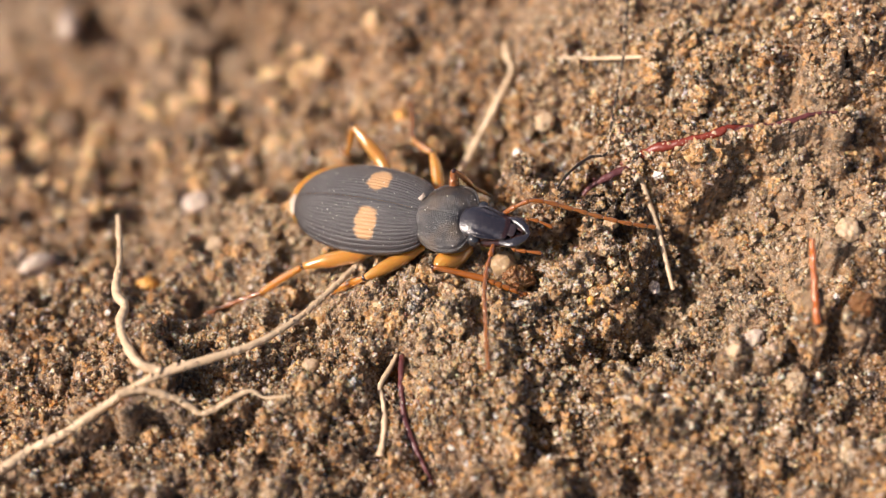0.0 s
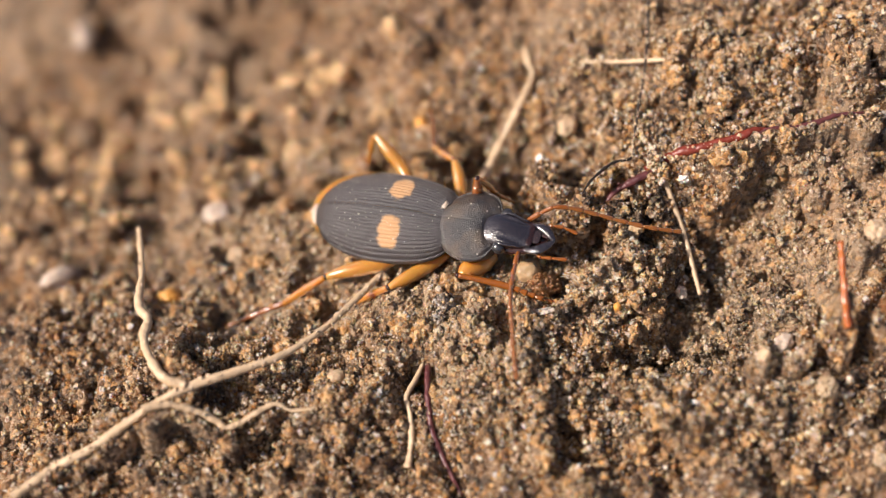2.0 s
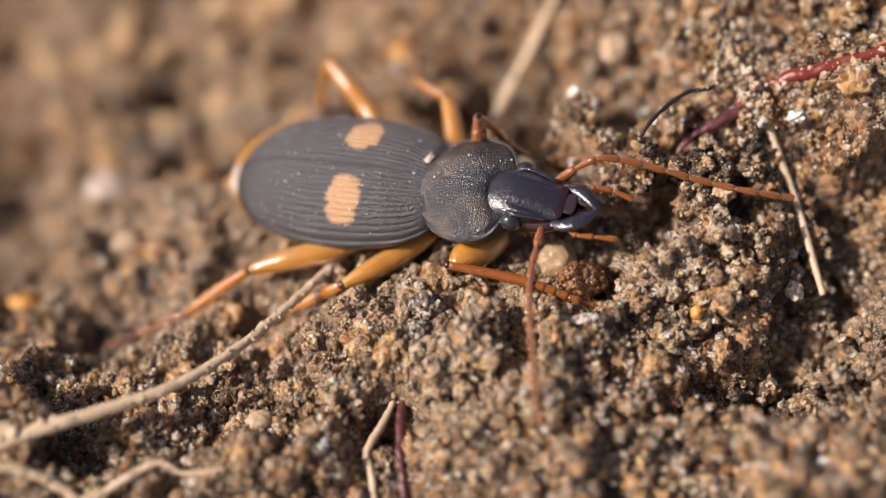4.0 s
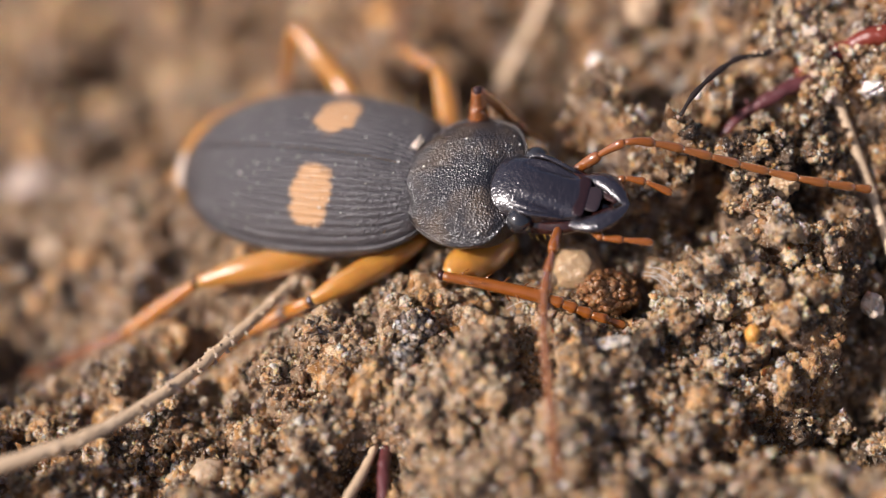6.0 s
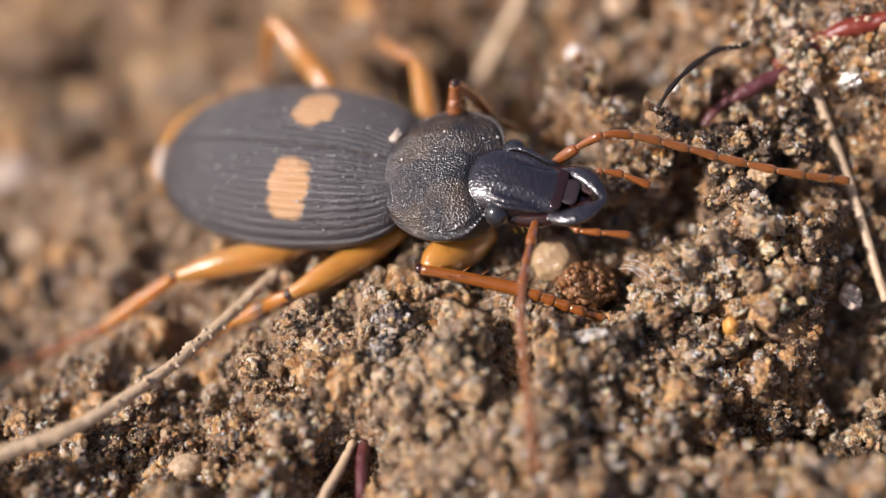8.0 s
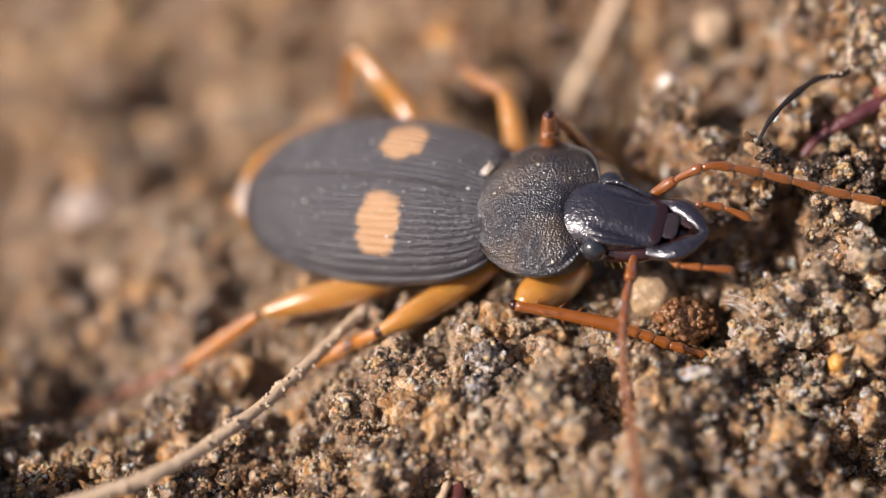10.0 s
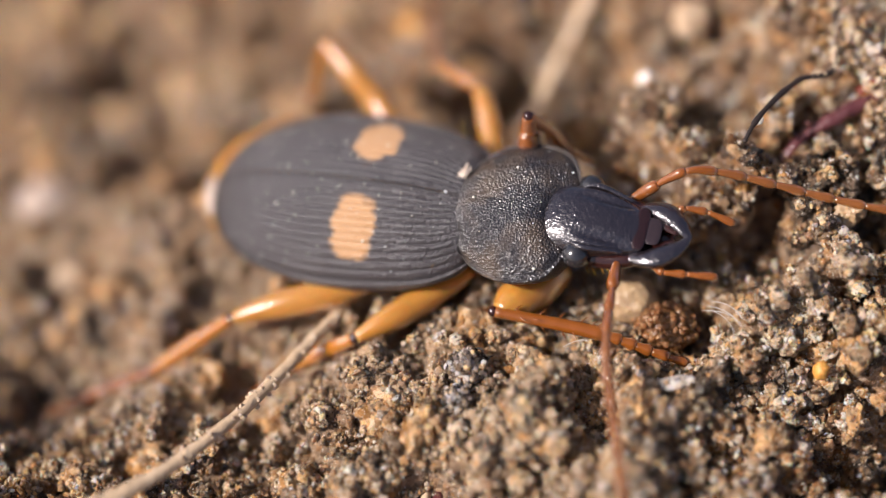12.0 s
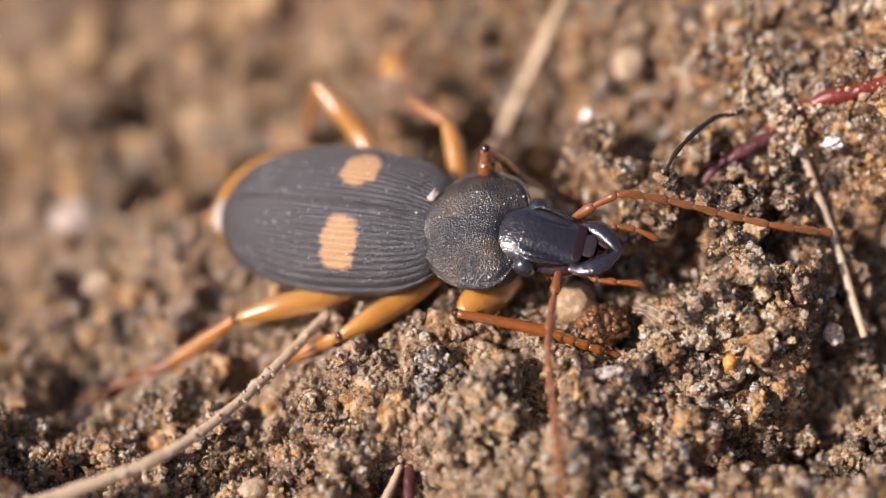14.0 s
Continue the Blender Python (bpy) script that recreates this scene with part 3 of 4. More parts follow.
def scatter(name, label, material, sizes, count, seed, level, sink, rough, category, smooth=True, near=0.9, singles=0, areas=()):
    """Grains strewn over the soil, joined, each raising the soil for the next."""
    r = np.random.default_rng(seed)
    templates = []
    for k in range(12):
        if level == 0:
            v = np.array([(1, 0, 0), (-1, 0, 0), (0, 1, 0), (0, -1, 0), (0, 0, 1), (0, 0, -1)], float) * r.uniform(0.55, 1.0, (1, 3)) + r.uniform(-0.28, 0.28, (6, 3))
            templates.append((v, np.array([(0, 2, 4), (2, 1, 4), (1, 3, 4), (3, 0, 4), (2, 0, 5), (1, 2, 5), (3, 1, 5), (0, 3, 5)])))
            continue
        v, f = blob((0, 0, 0), (1, r.uniform(0.65, 1), r.uniform(0.55, 0.9)), level=level, rough=rough, seed=seed * 20 + k, freq=1.9)
        v = np.array(v)
        v = v * (1 + r.uniform(-0.14, 0.14, len(v)) * (0.4 if level > 2 else 1))[:, None]
        templates.append((v, np.array(f)))
    all_v, all_f, base, single = [], [], 0, 0
    radii = np.sort(sizes[0] * (sizes[1] / sizes[0]) ** (r.random(count) ** 1.5))[::-1]
    for radius in radii:
        if areas:
            cx, cy, rx, ry = areas[r.integers(len(areas))]
            x, y = cx + rx * np.clip(r.normal(0, 0.5), -1.3, 1.3), cy + ry * np.clip(r.normal(0, 0.5), -1.3, 1.3)
        elif r.random() < near:
            x, y = (r.uniform(-6.5, 9.0), r.uniform(-5.5, 4.5)) if r.random() < 0.5 else (r.uniform(-10.5, 12.0), r.uniform(-8.0, 6.5))
        else:
            x, y = r.uniform(X0 + 0.5, X1 - 0.5), r.uniform(Y0 + 0.5, Y1 - 0.5)
        z = ground_z(x, y)
        if z + radius * (sink + 0.5) > ceil_z(x, y) + 0.03:
            continue
        v, f = templates[r.integers(12)]
        turned = np.array(Euler(r.uniform(0, 6.3, 3)).to_matrix())
        if single < singles and (areas or (-7 < x < 9 and -6 < y < 5)):
            single += 1
            ob = tagged(part(name[:-1], ((v * radius) @ turned.T + (x, y, z + radius * sink), [tuple(q) for q in f]), material, at=(x, y, z)),
                        label.replace("clods", "clod"), "clod", "clods strewn over the soil")
            swell(x, y, radius * 0.8, z + radius * (sink + 0.5))
            continue
        all_v.append((v * radius) @ turned.T + (x, y, z + radius * sink))
        all_f.append(f + base)
        base += len(v)
        if level:
            swell(x, y, radius * 0.8, z + radius * (sink + 0.5))
    if not all_v:
        return
    me = bpy.data.meshes.new(name)
    v, f = np.concatenate(all_v) * MM, np.concatenate(all_f)
    me.vertices.add(len(v))
    me.vertices.foreach_set("co", v.ravel())
    me.loops.add(len(f) * 3)
    me.loops.foreach_set("vertex_index", f.ravel())
    me.polygons.add(len(f))
    me.polygons.foreach_set("loop_start", np.arange(len(f)) * 3)
    me.polygons.foreach_set("use_smooth", np.full(len(f), smooth))
    me.update(calc_edges=True)
    me.materials.append(material)
    tagged(new(name, me), label, category, kind="stuff")


# ---- ground sheet: fine where it is seen, coarse and level towards the distance ----
def ground_sheet():
    out = np.array([1.0, 3.0, 8.0, 20.0, 50.0, 150.0, 500.0, 2000.0, 8000.0])
    xs = np.concatenate([X0 - out[::-1], gx, gx[-1] + out])
    ys = np.concatenate([Y0 - out[::-1], gy, gy[-1] + out])
    full = np.pad(HEIGHT, len(out), mode="edge")
    px_, py_ = np.meshgrid(xs, ys)
    away = np.maximum(np.maximum(X0 - px_, px_ - gx[-1]), np.maximum(Y0 - py_, py_ - gy[-1]))
    k = np.clip(away / 20, 0, 1)
    full = full * (1 - k) + far_level(px_) * k
    rough = np.array([noise.fractal(Vector((x * 2.2, y * 2.2, 0)), 0.8, 2.0, 4) for x, y in zip(px_.ravel(), py_.ravel())])
    fine = np.array([noise.fractal(Vector((x * 5.5, y * 5.5, 3)), 0.9, 2.0, 2) for x, y in zip(px_.ravel(), py_.ravel())])
    full = full + (0.10 * rough + 0.07 * fine).reshape(full.shape)
    k = len(out)
    full[k:-k, k:-k] = np.minimum(full[k:-k, k:-k], np.maximum(CEIL - 0.03, HEIGHT - 0.15))
    v = np.stack([px_, py_, full], -1).reshape(-1, 3) * MM
    n, m = len(xs), len(ys)
    a = (np.arange(m - 1)[:, None] * n + np.arange(n - 1)).ravel()
    f = np.stack([a, a + 1, a + n + 1, a + n], -1)
    me = bpy.data.meshes.new("ground")
    me.vertices.add(len(v))
    me.vertices.foreach_set("co", v.ravel())
    me.loops.add(len(f) * 4)
    me.loops.foreach_set("vertex_index", f.ravel())
    me.polygons.add(len(f))
    me.polygons.foreach_set("loop_start", np.arange(len(f)) * 4)
    me.polygons.foreach_set("use_smooth", np.ones(len(f), bool))
    me.update(calc_edges=True)
    me.materials.append(M_SOIL)
    tagged(new("ground", me), "bare crumbly brown soil with hollows and clods", "ground", kind="structure")


ground_sheet()
scatter("soil_clods", "rough brown crumbly clods of soil", M_CLOD, (0.12, 0.34), 600, 3, 3, 0.0, 0.6, "soil", singles=280)
scatter("dry_clods", "pale dry crumbling clods of soil", M_DRY, (0.14, 0.42), 110, 11, 3, 0.0, 0.6, "soil", singles=300, areas=[(-8.0, 7.5, 3.5, 3.5), (-4.0, 7.0, 3.0, 2.5), (-10.5, 5.0, 2.5, 3.0)])
scatter("dry_crumbs", "pale pinkish crumbs of dry soil", M_DRY, (0.05, 0.15), 1500, 12, 2, 0.2, 1.0, "soil", areas=[(1.2, -3.6, 1.8, 1.4), (6.2, -4.6, 3.5, 1.2), (7.5, 2.8, 3.5, 2.5)])
scatter("dry_crumbs", "pale tan crumbs on the crest of soil", M_DRY, (0.05, 0.16), 520, 14, 2, 0.25, 1.0, "soil", areas=[(4.35, -1.5, 1.3, 0.5), (3.55, -2.05, 0.8, 0.5)])
# humus in the hollows; its dark colour also stands in for shadow there
scatter("humus_crumbs", "dark brown crumbs of humus, darkened for the shade of the hollows", M_HUMUS_SHADE, (0.05, 0.15), 1600, 13, 2, 0.2, 1.0, "soil", areas=[(7.3, -1.7, 1.3, 1.2), (4.7, 0.1, 0.9, 0.5), (6.1, -2.9, 0.9, 0.6)])
scatter("soil_crumbs", "small brown crumbs of soil", M_CRUMB, (0.06, 0.16), 7000, 5, 2, 0.15, 1.0, "soil", near=0.78)
scatter("sand_grains", "tan and amber grains of sand", M_SAND, (0.035, 0.11), 26000, 6, 1, 0.30, 0.6, "sand", False, 0.78)
scatter("fine_grains", "fine glinting grains of sand", M_SAND, (0.022, 0.055), 70000, 8, 0, 0.40, 0.3, "sand", False, 0.84)


# ---- the beetle ----
beetle = tagged(new("ground_beetle"), "dark grey ground beetle with two orange spots and amber legs", "beetle")
beetle.empty_display_size = 0.002
beetle.matrix_basis = Matrix.Translation(BEETLE.translation * MM) @ BEETLE.to_3x3().to_4x4()


def plate(centre, size, tilt=(0, 0, 0), box=0.6):
    """A rounded box."""
    v, f = blob((0, 0, 0), (1, 1, 1), level=4)
    e = Euler([radians(a) for a in tilt]).to_matrix()
    out = []
    for q in v:
        p = e @ Vector([math.copysign(abs(c) ** box, c) * k for c, k in zip(q, size)])
        out.append((centre[0] + p.x, centre[1] + p.y, centre[2] + p.z))
    return out, f


def curve_through(xs, ys):
    p = smooth_path(list(zip(xs, ys)), 16)
    return lambda x: float(np.interp(x, p[:, 0], p[:, 1]))


half_width = curve_through([0, 0.02, 0.06, 0.12, 0.24, 0.40, 0.57, 0.75, 0.875, 0.95, 0.985, 1.0], [0.50, 0.76, 0.94, 1.07, 1.18, 1.24, 1.22, 1.07, 0.83, 0.56, 0.30, 0.02])
back_height = curve_through([0, 0.06, 0.2, 0.45, 0.7, 0.88, 1.0], [0.44, 0.54, 0.64, 0.67, 0.60, 0.40, 0.05])


def elytron(side):
    rows = []
    for i in range(161):
        s = i / 160
        w, h = half_width(s), back_height(s)
        x = 0.05 - 3.6 * s + (0.10 * (1 - min(s * 12, 1)))
        row = []
        for k in range(181):
            v = k / 180
            ang = v ** 1.05
            z = h * (1 - ang ** 2.3) ** 0.74
            lane = (v * 13.2) % 1.0 - 0.5
            groove = (0.028 * math.exp(-(lane / 0.17) ** 2) if v < 0.945 else 0.0) * min(1, 7 * (1 - s)) * min(1, s * 14)
            groove *= 0.9 + 0.25 * math.cos(2 * math.pi * (s * 40 + 0.37 * int(v * 13.2)))
            rim = 0.05 * math.exp(-((v - 0.985) / 0.014) ** 2) - 0.03 * math.exp(-((v - 0.95) / 0.02) ** 2)
            seam = 0.012 * math.exp(-(v / 0.008) ** 2) - 0.020 * math.exp(-((v - 0.022) / 0.016) ** 2)
            row.append((x + 0.12 * v * v * (1 if s < 0.3 else 0) * (0.3 - s) / 0.3, side * (0.004 + v * w), z - groove + rim - seam))
        for drop, inn in ((0.10, 0.97), (0.22, 0.85)):
            row.append((x, side * w * inn, -drop))
        rows.append(row if side > 0 else row[::-1])
    return sheet(rows)


part("elytron", elytron(1), M_ELYTRA, beetle, "dark grey wing case with fine grooves and an orange spot")
part("elytron", elytron(-1), M_ELYTRA, beetle, "dark grey wing case with fine grooves and an orange spot")
part("abdomen", blob((-2.12, 0.14, -0.12), (1.66, 1.16, 0.25), level=4), M_LEG, beetle, "amber edge of the underside")
part("abdomen_tip", blob((-3.55, -0.14, -0.06), (0.15, 0.32, 0.10), (0, 0, 18), level=3), M_PALE, beetle, "pale end of the abdomen")

shield_w = curve_through([0, 0.10, 0.20, 0.30, 0.45, 0.62, 0.77, 0.86, 0.93, 1.0], [0.56, 0.66, 0.79, 0.88, 0.955, 0.97, 0.93, 0.86, 0.75, 0.54])
shield_h = curve_through([0, 0.08, 0.25, 0.5, 0.75, 0.92, 1.0], [0.16, 0.22, 0.32, 0.37, 0.34, 0.24, 0.13])


def shield_point(u, v):
    """A point of the neck shield: heart-shaped, hind edge bowed out, front edge bowed in, with a fine bead along the sides."""
    a = abs(v)
    back, front = -0.20 + 0.17 * v * v, 1.13 + 0.29 * a ** 1.6
    z = 0.23 + shield_h(u) * (1 - a ** 2.5) ** 0.85
    z += 0.045 * math.exp(-((a - 0.985) / 0.014) ** 2) - 0.030 * math.exp(-((a - 0.935) / 0.028) ** 2)
    z -= 0.022 * math.exp(-(v / 0.035) ** 2) * math.sin(math.pi * min(max((u - 0.08) / 0.8, 0), 1))
    z -= 0.10 * math.exp(-((a - 0.62) / 0.17) ** 2 - ((u - 0.10) / 0.14) ** 2)
    z += 0.012 * noise.noise(Vector((u * 5, v * 5, 2.0)))
    return back + (front - back) * u, v * shield_w(u), z


def pronotum():
    rows = []
    for i in range(73):
        u = i / 72
        row = [shield_point(u, -1 + 2 * k / 90) for k in range(91)]
        (xa, ya, za), (xb, yb, zb) = row[0], row[-1]
        under = [(0.985, 0.05), (0.93, 0.16), (0.80, 0.36), (0.55, 0.55)]
        row = [(xa, ya * k, za - d) for k, d in under[::-1]] + row + [(xb, yb * k, zb - d) for k, d in under]
        rows.append(row[::-1])
    for at, step in ((0, -1), (-1, 1)):
        last = rows[at]
        for shrink, out in ((0.985, 0.012), (0.90, 0.0), (0.6, -0.06)):
            end = [(x + step * out, y * shrink, 0.05 + (z - 0.05) * shrink) for x, y, z in last]
            if at == 0:
                rows.insert(0, end)
            else:
                rows.append(end)
    return sheet(rows)


shield = part("pronotum", pronotum(), M_PRONOTUM, beetle, "dark brown-black punctured neck shield with a beaded edge", at=(1.0, -0.15, 0.45))
part("thorax", blob((0.55, 0, -0.25), (0.8, 0.72, 0.3), level=4), M_MOUTH, beetle, "dark brown underside")

head_w = curve_through([1.0, 1.25, 1.42, 1.60, 1.78, 1.98, 2.16, 2.26], [0.44, 0.45, 0.47, 0.47, 0.43, 0.37, 0.33, 0.30])
head_h = curve_through([1.0, 1.25, 1.55, 1.85, 2.08, 2.26], [0.36, 0.43, 0.43, 0.36, 0.27, 0.19])


def head():
    rows = []
    for i in range(57):
        x = 1.0 + 1.26 * i / 56
        w, h = head_w(x), head_h(x)
        low = 0.30 - 0.10 * max(0, x - 1.6)
        row = []
        for k in range(65):
            a = 2 * math.pi * k / 64
            c, s_ = math.cos(a), math.sin(a)
            z = (h + low) / 2 * math.copysign(abs(s_) ** 0.62, s_) + (h - low) / 2
            y = w * math.copysign(abs(c) ** 0.80, c)
            if s_ > 0 and 1.45 < x < 2.2:
                fade = math.sin((x - 1.45) / 0.75 * math.pi)
                z -= 0.055 * fade * math.exp(-((abs(y) - 0.25) / 0.045) ** 2)
                z += 0.035 * fade * math.exp(-((abs(y) - 0.36) / 0.05) ** 2)
            row.append((x, y, z))
        rows.append(row)
    rows.insert(0, [(0.98, y * 0.5, z * 0.5) for x, y, z in rows[0]])
    rows.append([(2.275, y * 0.85, z * 0.8) for x, y, z in rows[-1]])
    rows.append([(2.28, y * 0.3, z * 0.3) for x, y, z in rows[-1]])
    return sheet(rows)


HEAD = part("head", head(), M_HEAD, beetle, "glossy blue-black head", at=(1.6, 0, 0.2))
for side in (1, -1):
    part("eye", blob((1.55, side * 0.46, 0.20), (0.17, 0.165, 0.165), level=4), M_EYE, HEAD, "bulging dark grey eye", at=(1.56, side * 0.45, 0.21))
    part("brow", tube([(1.50, side * 0.37, 0.36, 0.02), (1.62, side * 0.42, 0.36, 0.035), (1.80, side * 0.41, 0.31, 0.035), (1.98, side * 0.37, 0.24, 0.03), (2.10, side * 0.35, 0.18, 0.02)], 10, 5), M_HEAD, HEAD, "shiny ridge over the eye")
    part("cheek", tube([(1.68, side * 0.40, 0.04, 0.11), (1.88, side * 0.39, 0.0, 0.12), (2.08, side * 0.36, 0.0, 0.11), (2.26, side * 0.32, 0.0, 0.08)], 12, 5), M_MOUTH, HEAD, "dark red cheek")
part("clypeus", plate((2.26, 0, 0.165), (0.085, 0.285, 0.03), (0, 14, 0), 0.55), M_JAW, HEAD, "dark red band above the lip")
part("labrum", plate((2.40, 0, 0.125), (0.105, 0.175, 0.028), (0, 12, 0), 0.62), M_LIP, HEAD, "greyish red upper lip")
for side in (1, -1):
    part("mandible", tube([(2.16, side * 0.32, 0.03, 0.09), (2.34, side * 0.33, 0.05, 0.125), (2.50, side * 0.30, 0.06, 0.145), (2.64, side * 0.21, 0.055, 0.125), (2.75, side * 0.10, 0.04, 0.085), (2.81, side * 0.02 + 0.02, 0.03, 0.05), (2.84, side * -0.05 + 0.02, 0.03, 0.015)], 16, 6, flat=0.6), M_HEAD, HEAD, "curved glossy black jaw")
    part("tooth", tube([(2.44, side * 0.20, 0.03, 0.11), (2.56, side * 0.14, 0.025, 0.10), (2.68, side * 0.05, 0.03, 0.03)], 10, 5, flat=0.5), M_MOUTH, HEAD, "dark red inner edge of the jaw")
part("mouth", blob((2.40, 0, -0.07), (0.24, 0.24, 0.07), level=3), M_JAW, HEAD)


def spines(rows, count, seed):
    """Short bristles along a shin."""
    r = random.Random(seed)
    p = smooth_path(rows, 12)
    out = []
    for k in range(count):
        q = p[int((0.15 + 0.8 * k / count) * (len(p) - 1))]
        d = Vector((r.uniform(-1, 1), r.uniform(-1, 1), r.uniform(-0.4, 1))).normalized()
        along = Vector(p[-1, :3] - p[0, :3]).normalized()
        d = (d - along * d.dot(along)).normalized() * 0.8 + along * 0.7
        a = Vector(q[:3]) + d * q[3] * 0.7
        b = a + d * 0.14
        out.append(tube([(*a, 0.012), (*((a + b) / 2), 0.009), (*b, 0.004)], 5, 1))
    return joined(*out)


def leg(femur, tibia, tarsus, seed):
    f = part("femur", tube(femur, 14), M_TIBIA if seed == 5 else M_LEG, beetle, "translucent red-brown thigh" if seed == 5 else "translucent amber thigh")
    part("knee", blob(tibia[0][:3], [tibia[0][3] * (1.0 if seed == 5 else 1.08)] * 3, level=3), M_MOUTH, f, "dark brown knee")
    part("tibia", tube(tibia, 12), M_TIBIA if seed in (2, 5) else M_SHIN, f, "reddish brown bristly shin" if seed in (2, 5) else "orange translucent shin")
    tagged(part("spines", spines(tibia, 14, seed), M_TIBIA, f, "fine short bristles"), kind="stuff")
    p = smooth_path(tarsus, 20)
    ends = np.linspace(0, len(p) - 1, 6).astype(int)
    rows = []
    for k in range(5):
        a, b = p[ends[k]], p[ends[k + 1]]
        rows.append(tube([(*(a[:3]), a[3] * 0.75), (*(a[:3] * 0.6 + b[:3] * 0.4), a[3] * 0.85), (*(a[:3] * 0.15 + b[:3] * 0.85), a[3] * 1.1), (*(b[:3] * 1.04 - a[:3] * 0.04), b[3] * 0.8)], 8, 2))
    for side in (-1, 1):
        d = Vector(p[-1, :3] - p[-6, :3]).normalized()
        w = d.cross(Vector((0, 0, 1))) * side
        a = Vector(p[-1, :3])
        rows.append(tube([(*a, 0.018), (*(a + d * 0.09 + w * 0.05), 0.014), (*(a + d * 0.15 + w * 0.05 - Vector((0, 0, 0.05))), 0.004)], 6, 2))
    part("tarsus", joined(*rows), M_TIBIA, f, "jointed reddish foot with claws")


for k, legs in enumerate(LEGS):
    leg(*legs, k)


def antenna(points, r0, segments=11):
    p = smooth_path(points, 24)
    ln = np.concatenate([[0], np.cumsum(np.linalg.norm(np.diff(p, axis=0), axis=1))])
    cuts = np.linspace(0, 1, segments + 1)
    cuts[1:-1] += 0.035
    first = None
    for k in range(segments):
        rows = []
        for q, w in ((0.0, 0.7), (0.35, 0.9), (0.8, 1.12), (0.99, 0.82)):
            d = (cuts[k] + (cuts[k + 1] - cuts[k]) * q) * ln[-1]
            rows.append((*[float(np.interp(d, ln, p[:, c])) for c in range(3)], r0 * (1.25 if k == 0 else 1.0) * w))
        if first is None:
            first = part("antenna", tube(rows, 10, 4), M_TIBIA, beetle, "amber brown jointed feeler")
        else:
            part("antenna_segment", tube(rows, 10, 4), M_TIBIA if k < 3 else M_FEELER, first)


for points in ANTENNAE:
    antenna(points, 0.058)
PALPS = [[(2.50, 0.34, -0.04), (2.70, 0.43, 0.0), (2.95, 0.46, -0.10), (3.28, 0.42, -0.26)], [(2.42, -0.36, -0.06), (2.60, -0.44, -0.05), (2.86, -0.40, -0.10), (3.22, -0.34, -0.20)]]
for points in PALPS:
    first = None
    for k in range(3):
        a, b = np.array(points[k]), np.array(points[k + 1])
        rows = [(*a, 0.030), (*(a * 0.6 + b * 0.4), 0.042), (*(a * 0.2 + b * 0.8), 0.055), (*(a * 0.03 + b * 0.97), 0.036)]
        if first is None:
            first = part("palp", tube(rows, 10, 4), M_TIBIA, HEAD, "short jointed reddish feeler by the mouth", at=tuple(points[0]))
        else:
            part("palp", tube(rows, 10, 4), M_TIBIA, HEAD, "reddish end joint of the mouth feeler", at=tuple(points[0]))

cam.data.dof.use_dof = True
cam.data.dof.focus_object = shield
cam.data.dof.aperture_fstop = 34


# dust grains on the back
def dust(count, seed, x0, x1, top, half):
    r = random.Random(seed)
    out = []
    for k in range(count):
        x = r.uniform(x0, x1)
        v = r.uniform(-0.95, 0.95)
        z = top(x) * (1 - abs(v) ** 2.5) ** 0.75
        q = r.uniform(0.006, 0.016) * (1.6 if k % 9 == 0 else 1)
        out.append(blob((x, v * half(x), z + q * 0.4), (q, q * 0.8, q * 0.7), (0, 0, k * 40), 1))
    return joined(*out)


def shield_dust(count, seed):
    r = random.Random(seed)
    out = []
    for k in range(count):
        x, y, z = shield_point(r.uniform(0.02, 0.97), r.uniform(-0.95, 0.95))
        q = r.uniform(0.006, 0.015) * (1.7 if k % 9 == 0 else 1)
        out.append(blob((x, y, z + q * 0.4), (q, q * 0.8, q * 0.7), (0, 0, k * 40), 1))
    return joined(*out)


tagged(part("dust", dust(130, 3, -3.0, -0.1, lambda x: back_height((0.05 - x) / 3.6), lambda x: half_width((0.05 - x) / 3.6)), M_WHITE, beetle, "specks of pale dust"), kind="stuff")
tagged(part("dust", shield_dust(46, 5), M_WHITE, shield, "specks of pale dust"), kind="stuff")


def setae(rows):
    """A few long bristles, each from a root along a way."""
    out = []
    for x, y, z, dx, dy, dz in rows:
        out.append(tube([(x, y, z, 0.008), (x + dx * 0.5, y + dy * 0.5, z + dz * 0.55, 0.006), (x + dx, y + dy, z + dz, 0.003)], 5, 3))
    return joined(*out)


part("bristles", setae([(-0.5, 1.05, 0.3, -0.05, 0.1, 0.35), (-0.2, 0.9, 0.35, 0.0, 0.12, 0.22), (-3.2, -0.6, 0.1, -0.2, -0.2, 0.1), (-0.2, -0.7, 0.2, 0.03, -0.2, 0.05),
                          (1.66, -0.52, 0.02, 0.04, -0.05, -0.06), (1.74, -0.52, 0.0, 0.04, -0.05, -0.07), (1.85, -0.5, 0.0, 0.03, -0.06, -0.06), (1.92, -0.5, 0.0, 0.04, -0.06, -0.05)]), M_LEG, beetle, "fine golden bristles")
part("flake", blob((-0.02, 0.30, 0.50), (0.05, 0.13, 0.014), (15, 15, -35), 3, 0.9, 3), M_PALE, beetle, "white flake of soil")


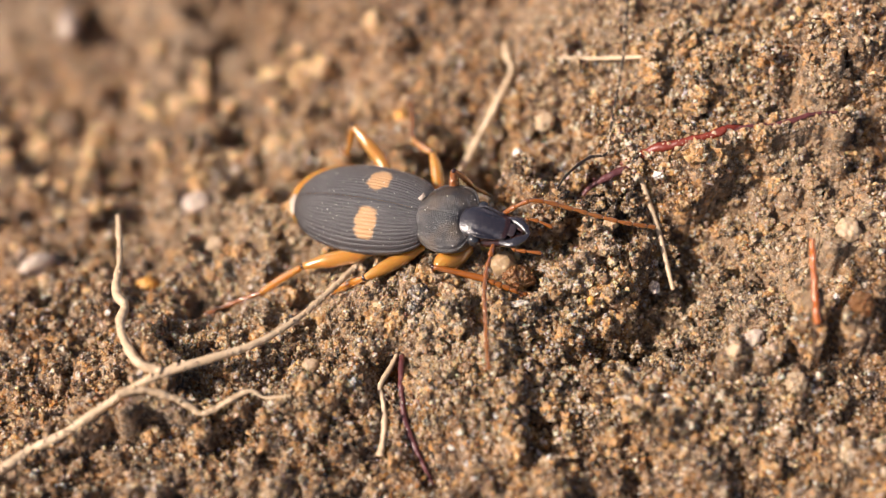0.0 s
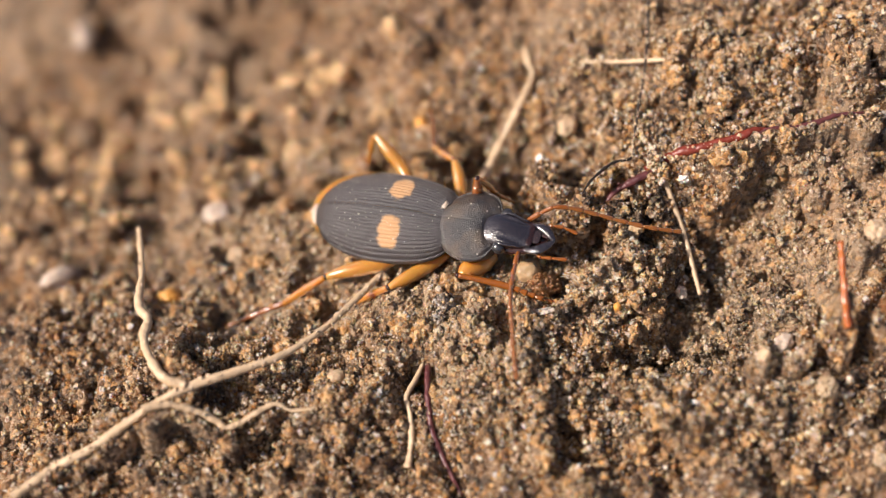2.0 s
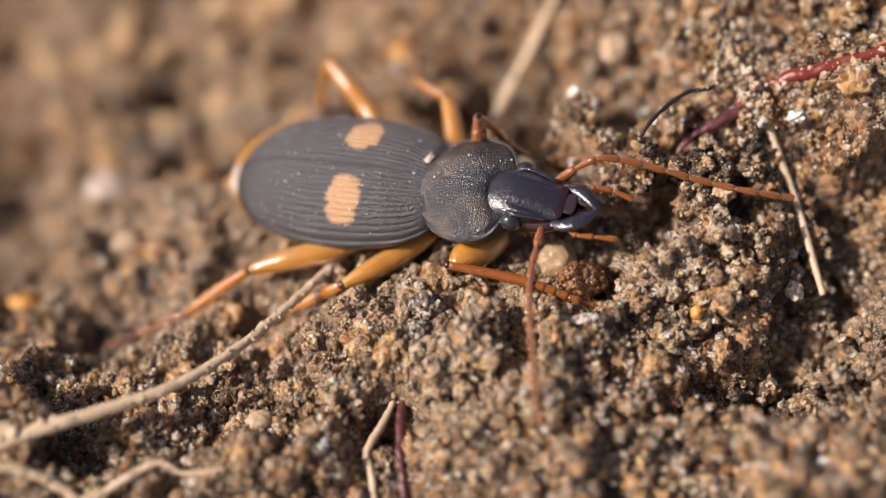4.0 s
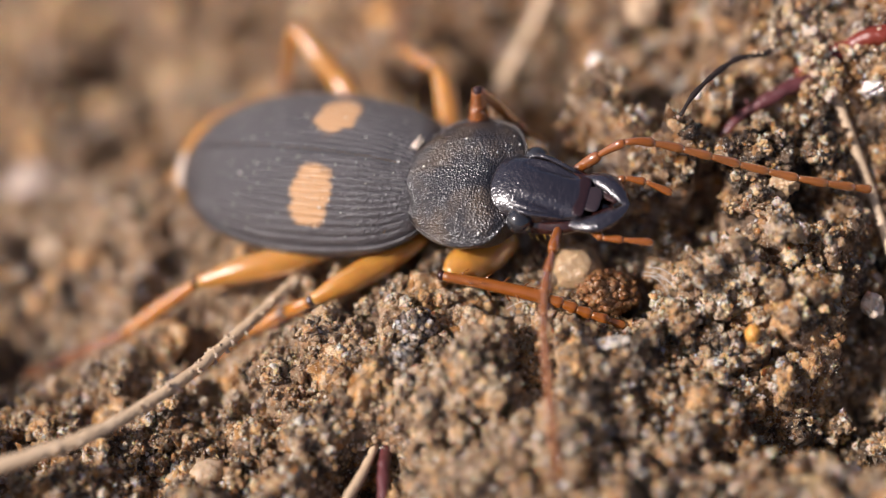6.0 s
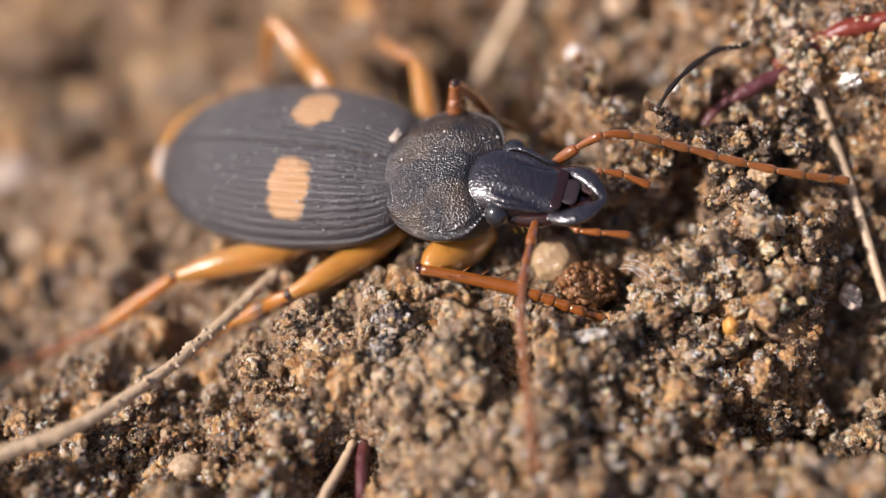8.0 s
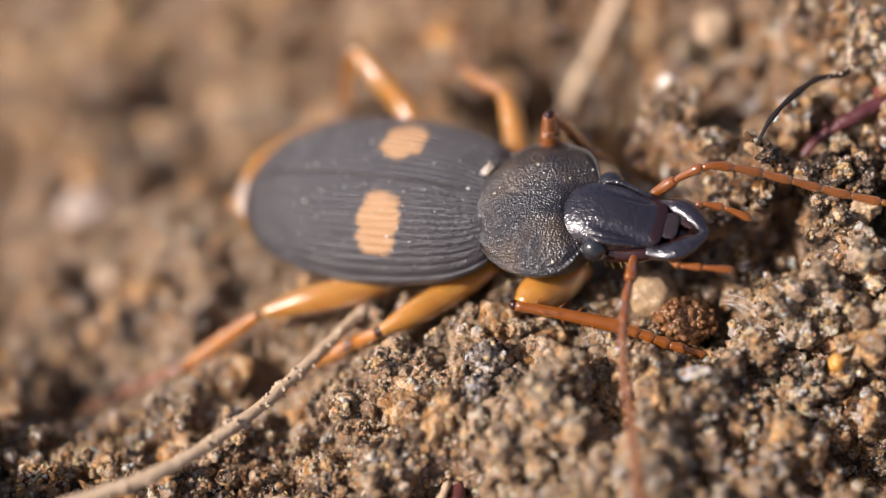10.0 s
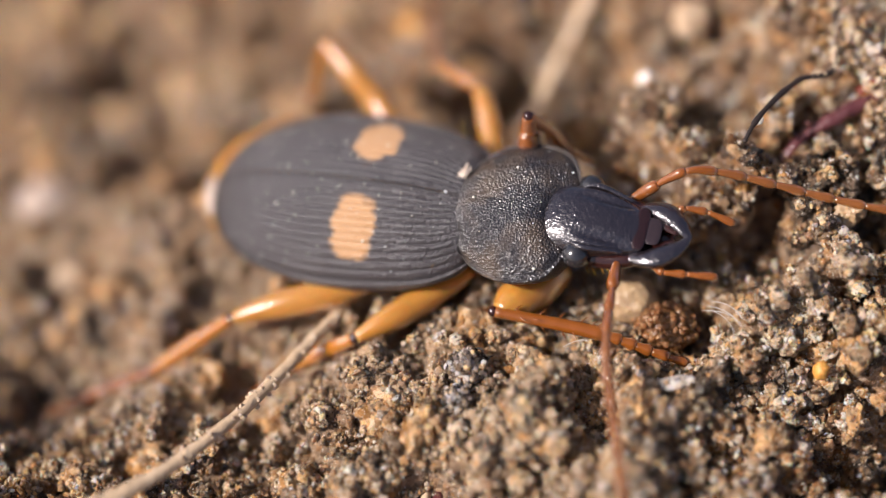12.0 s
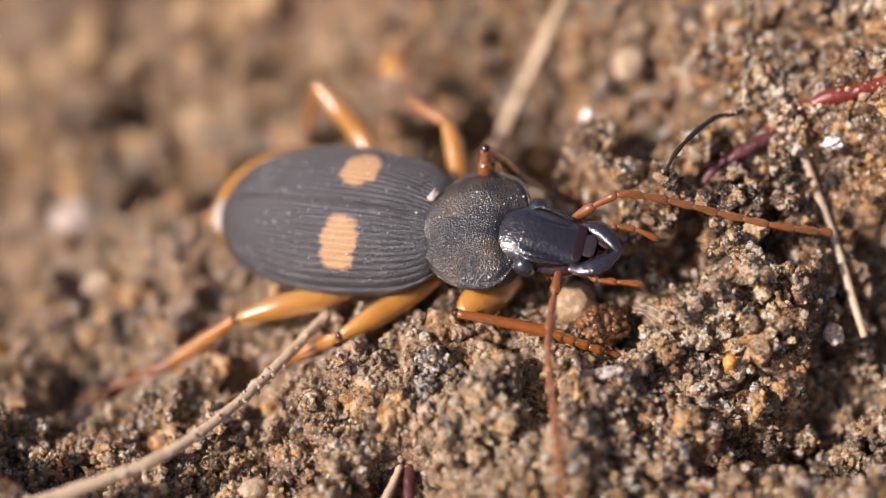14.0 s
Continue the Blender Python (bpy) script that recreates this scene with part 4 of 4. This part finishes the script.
# ---- roots, stems and loose grains ----
def crust(rows, count, spread, size, seed, span=(0.0, 1.0)):
    """Small grains that cling along a path."""
    r = random.Random(seed)
    p = smooth_path(rows, 12)
    out = []
    for k in range(count):
        q = p[int((span[0] + (span[1] - span[0]) * r.random()) * (len(p) - 1))]
        d = Vector((r.gauss(0, 1), r.gauss(0, 1), r.gauss(0.4, 0.8))).normalized() * (q[3] * 0.8 + spread * r.random() ** 2)
        g = size * min(max(r.lognormvariate(-0.25, 0.5), 0.3), 1.9)
        out.append(blob((q[0] + d.x, q[1] + d.y, q[2] + d.z), (g, g * r.uniform(0.6, 1), g * r.uniform(0.6, 1)), (r.uniform(0, 360), r.uniform(0, 360), 0), 2, 0.8, k))
    return joined(*out)


def cluster(centre, size, count, grain, seed):
    """A crumb of many grains round a core."""
    r = random.Random(seed)
    out = [blob(centre, [c * 0.8 for c in size], level=3, rough=0.3, seed=seed)]
    for k in range(count):
        d = Vector((r.gauss(0, 1), r.gauss(0, 1), r.gauss(0, 1))).normalized()
        g = grain * r.uniform(0.5, 1.3)
        out.append(blob([c + d[i] * size[i] * r.uniform(0.75, 1.0) for i, c in enumerate(centre)], (g, g * r.uniform(0.6, 1), g * r.uniform(0.6, 1)), (r.uniform(0, 360), r.uniform(0, 360), 0), 2, 0.4, k))
    return joined(*out)


CRUSTED = {"straw": (700, 0.36, 0.052, (0.0, 0.50), M_DRY), "thread": (170, 0.03, 0.026, (0.0, 0.75), M_CRUST),
           "short pale branch of the long root with clinging grains": (170, 0.07, 0.022, (0.0, 0.7), M_DRY), "root": (420, 0.05, 0.032, (0.0, 1.0), M_CRUST), "red_root": (50, 0.03, 0.035, (0.1, 0.8), M_CRUST),
           "pale root running up the soil": (60, 0.05, 0.04, (0.0, 1.0), M_CRUST), "fuzzy dull purple root end": (90, 0.05, 0.018, (0.0, 1.0), M_PURPLE), "pale crooked root tip standing out of the soil": (40, 0.03, 0.025, (0.0, 0.9), M_CRUST)}
for k, (name, label, category, rows, material) in enumerate(ROOTS):
    ob = tagged(part(name, tube(rows, 14, 16, 0.0 if name == "straw" else 0.5 if name == "thread" else 0.2 if name == "root" else 0.38), material), label, category)
    if name in CRUSTED or label in CRUSTED:
        count, spread, size, span, stuff = CRUSTED.get(name) or CRUSTED[label]
        tagged(part("clinging_grains", crust(rows, count, spread, size, k, span), stuff, ob, "pale grains of soil clinging on"), kind="stuff")

for k, (name, label, x, y, z, size, tilt, rough, material) in enumerate(STONES):
    if name in ("grey_crumb", "soil_clod", "resin_lump"):
        shape = cluster((x, y, z), size, 300, size[0] * 0.15, k)
    else:
        shape = blob((x, y, z), size, tilt, 4, rough, k + 40, 1.8)
    tagged(part(name, shape, material, at=(x, y, z)), label, name.replace("_", " "))


# ---- fibres ----
M_FIBRE = root_material("white fibre", (0.45, 0.42, 0.38), (0.7, 0.67, 0.63), 0.3)


def fibre(start, way, bend, r=0.0035):
    p = [(start[i] + way[i] * q + bend[i] * math.sin(q * math.pi)) for q in (0, 0.33, 0.66, 1) for i in range(3)]
    return tube([(*p[k:k + 3], r) for k in range(0, 12, 3)], 5, 4)


for k, (start, way) in enumerate([((2.96, -1.35, -0.75), (0.35, -0.42, 0.15)), ((3.02, -1.3, -0.72), (0.33, -0.36, 0.1)), ((2.9, -1.42, -0.75), (0.4, -0.34, 0.2)),
                                  ((3.0, -1.45, -0.7), (0.22, -0.5, 0.12)), ((1.2, -1.75, -1.0), (0.3, -0.1, 0.25)), ((4.3, 0.55, -0.2), (-0.1, -0.5, 0.2))]):
    tagged(part("fibre", fibre(start, way, (0.03, 0.02, 0.06)), M_FIBRE), "fine white fibre lying on the soil", "fibre", "fine white fibres")

tuft = random.Random(21)
strands = []
for k in range(70):
    c = [10.16 + tuft.gauss(0, 0.12), 3.84 + tuft.gauss(0, 0.2), 2.01 + tuft.gauss(0, 0.08)]
    strands.append(fibre(c, [tuft.gauss(0, 0.3) for i in range(3)], [tuft.gauss(0, 0.12) for i in range(3)], 0.007))
tagged(part("cotton_tuft", joined(*strands), M_FIBRE), "white cottony tuft of fibres on soil", "tuft")
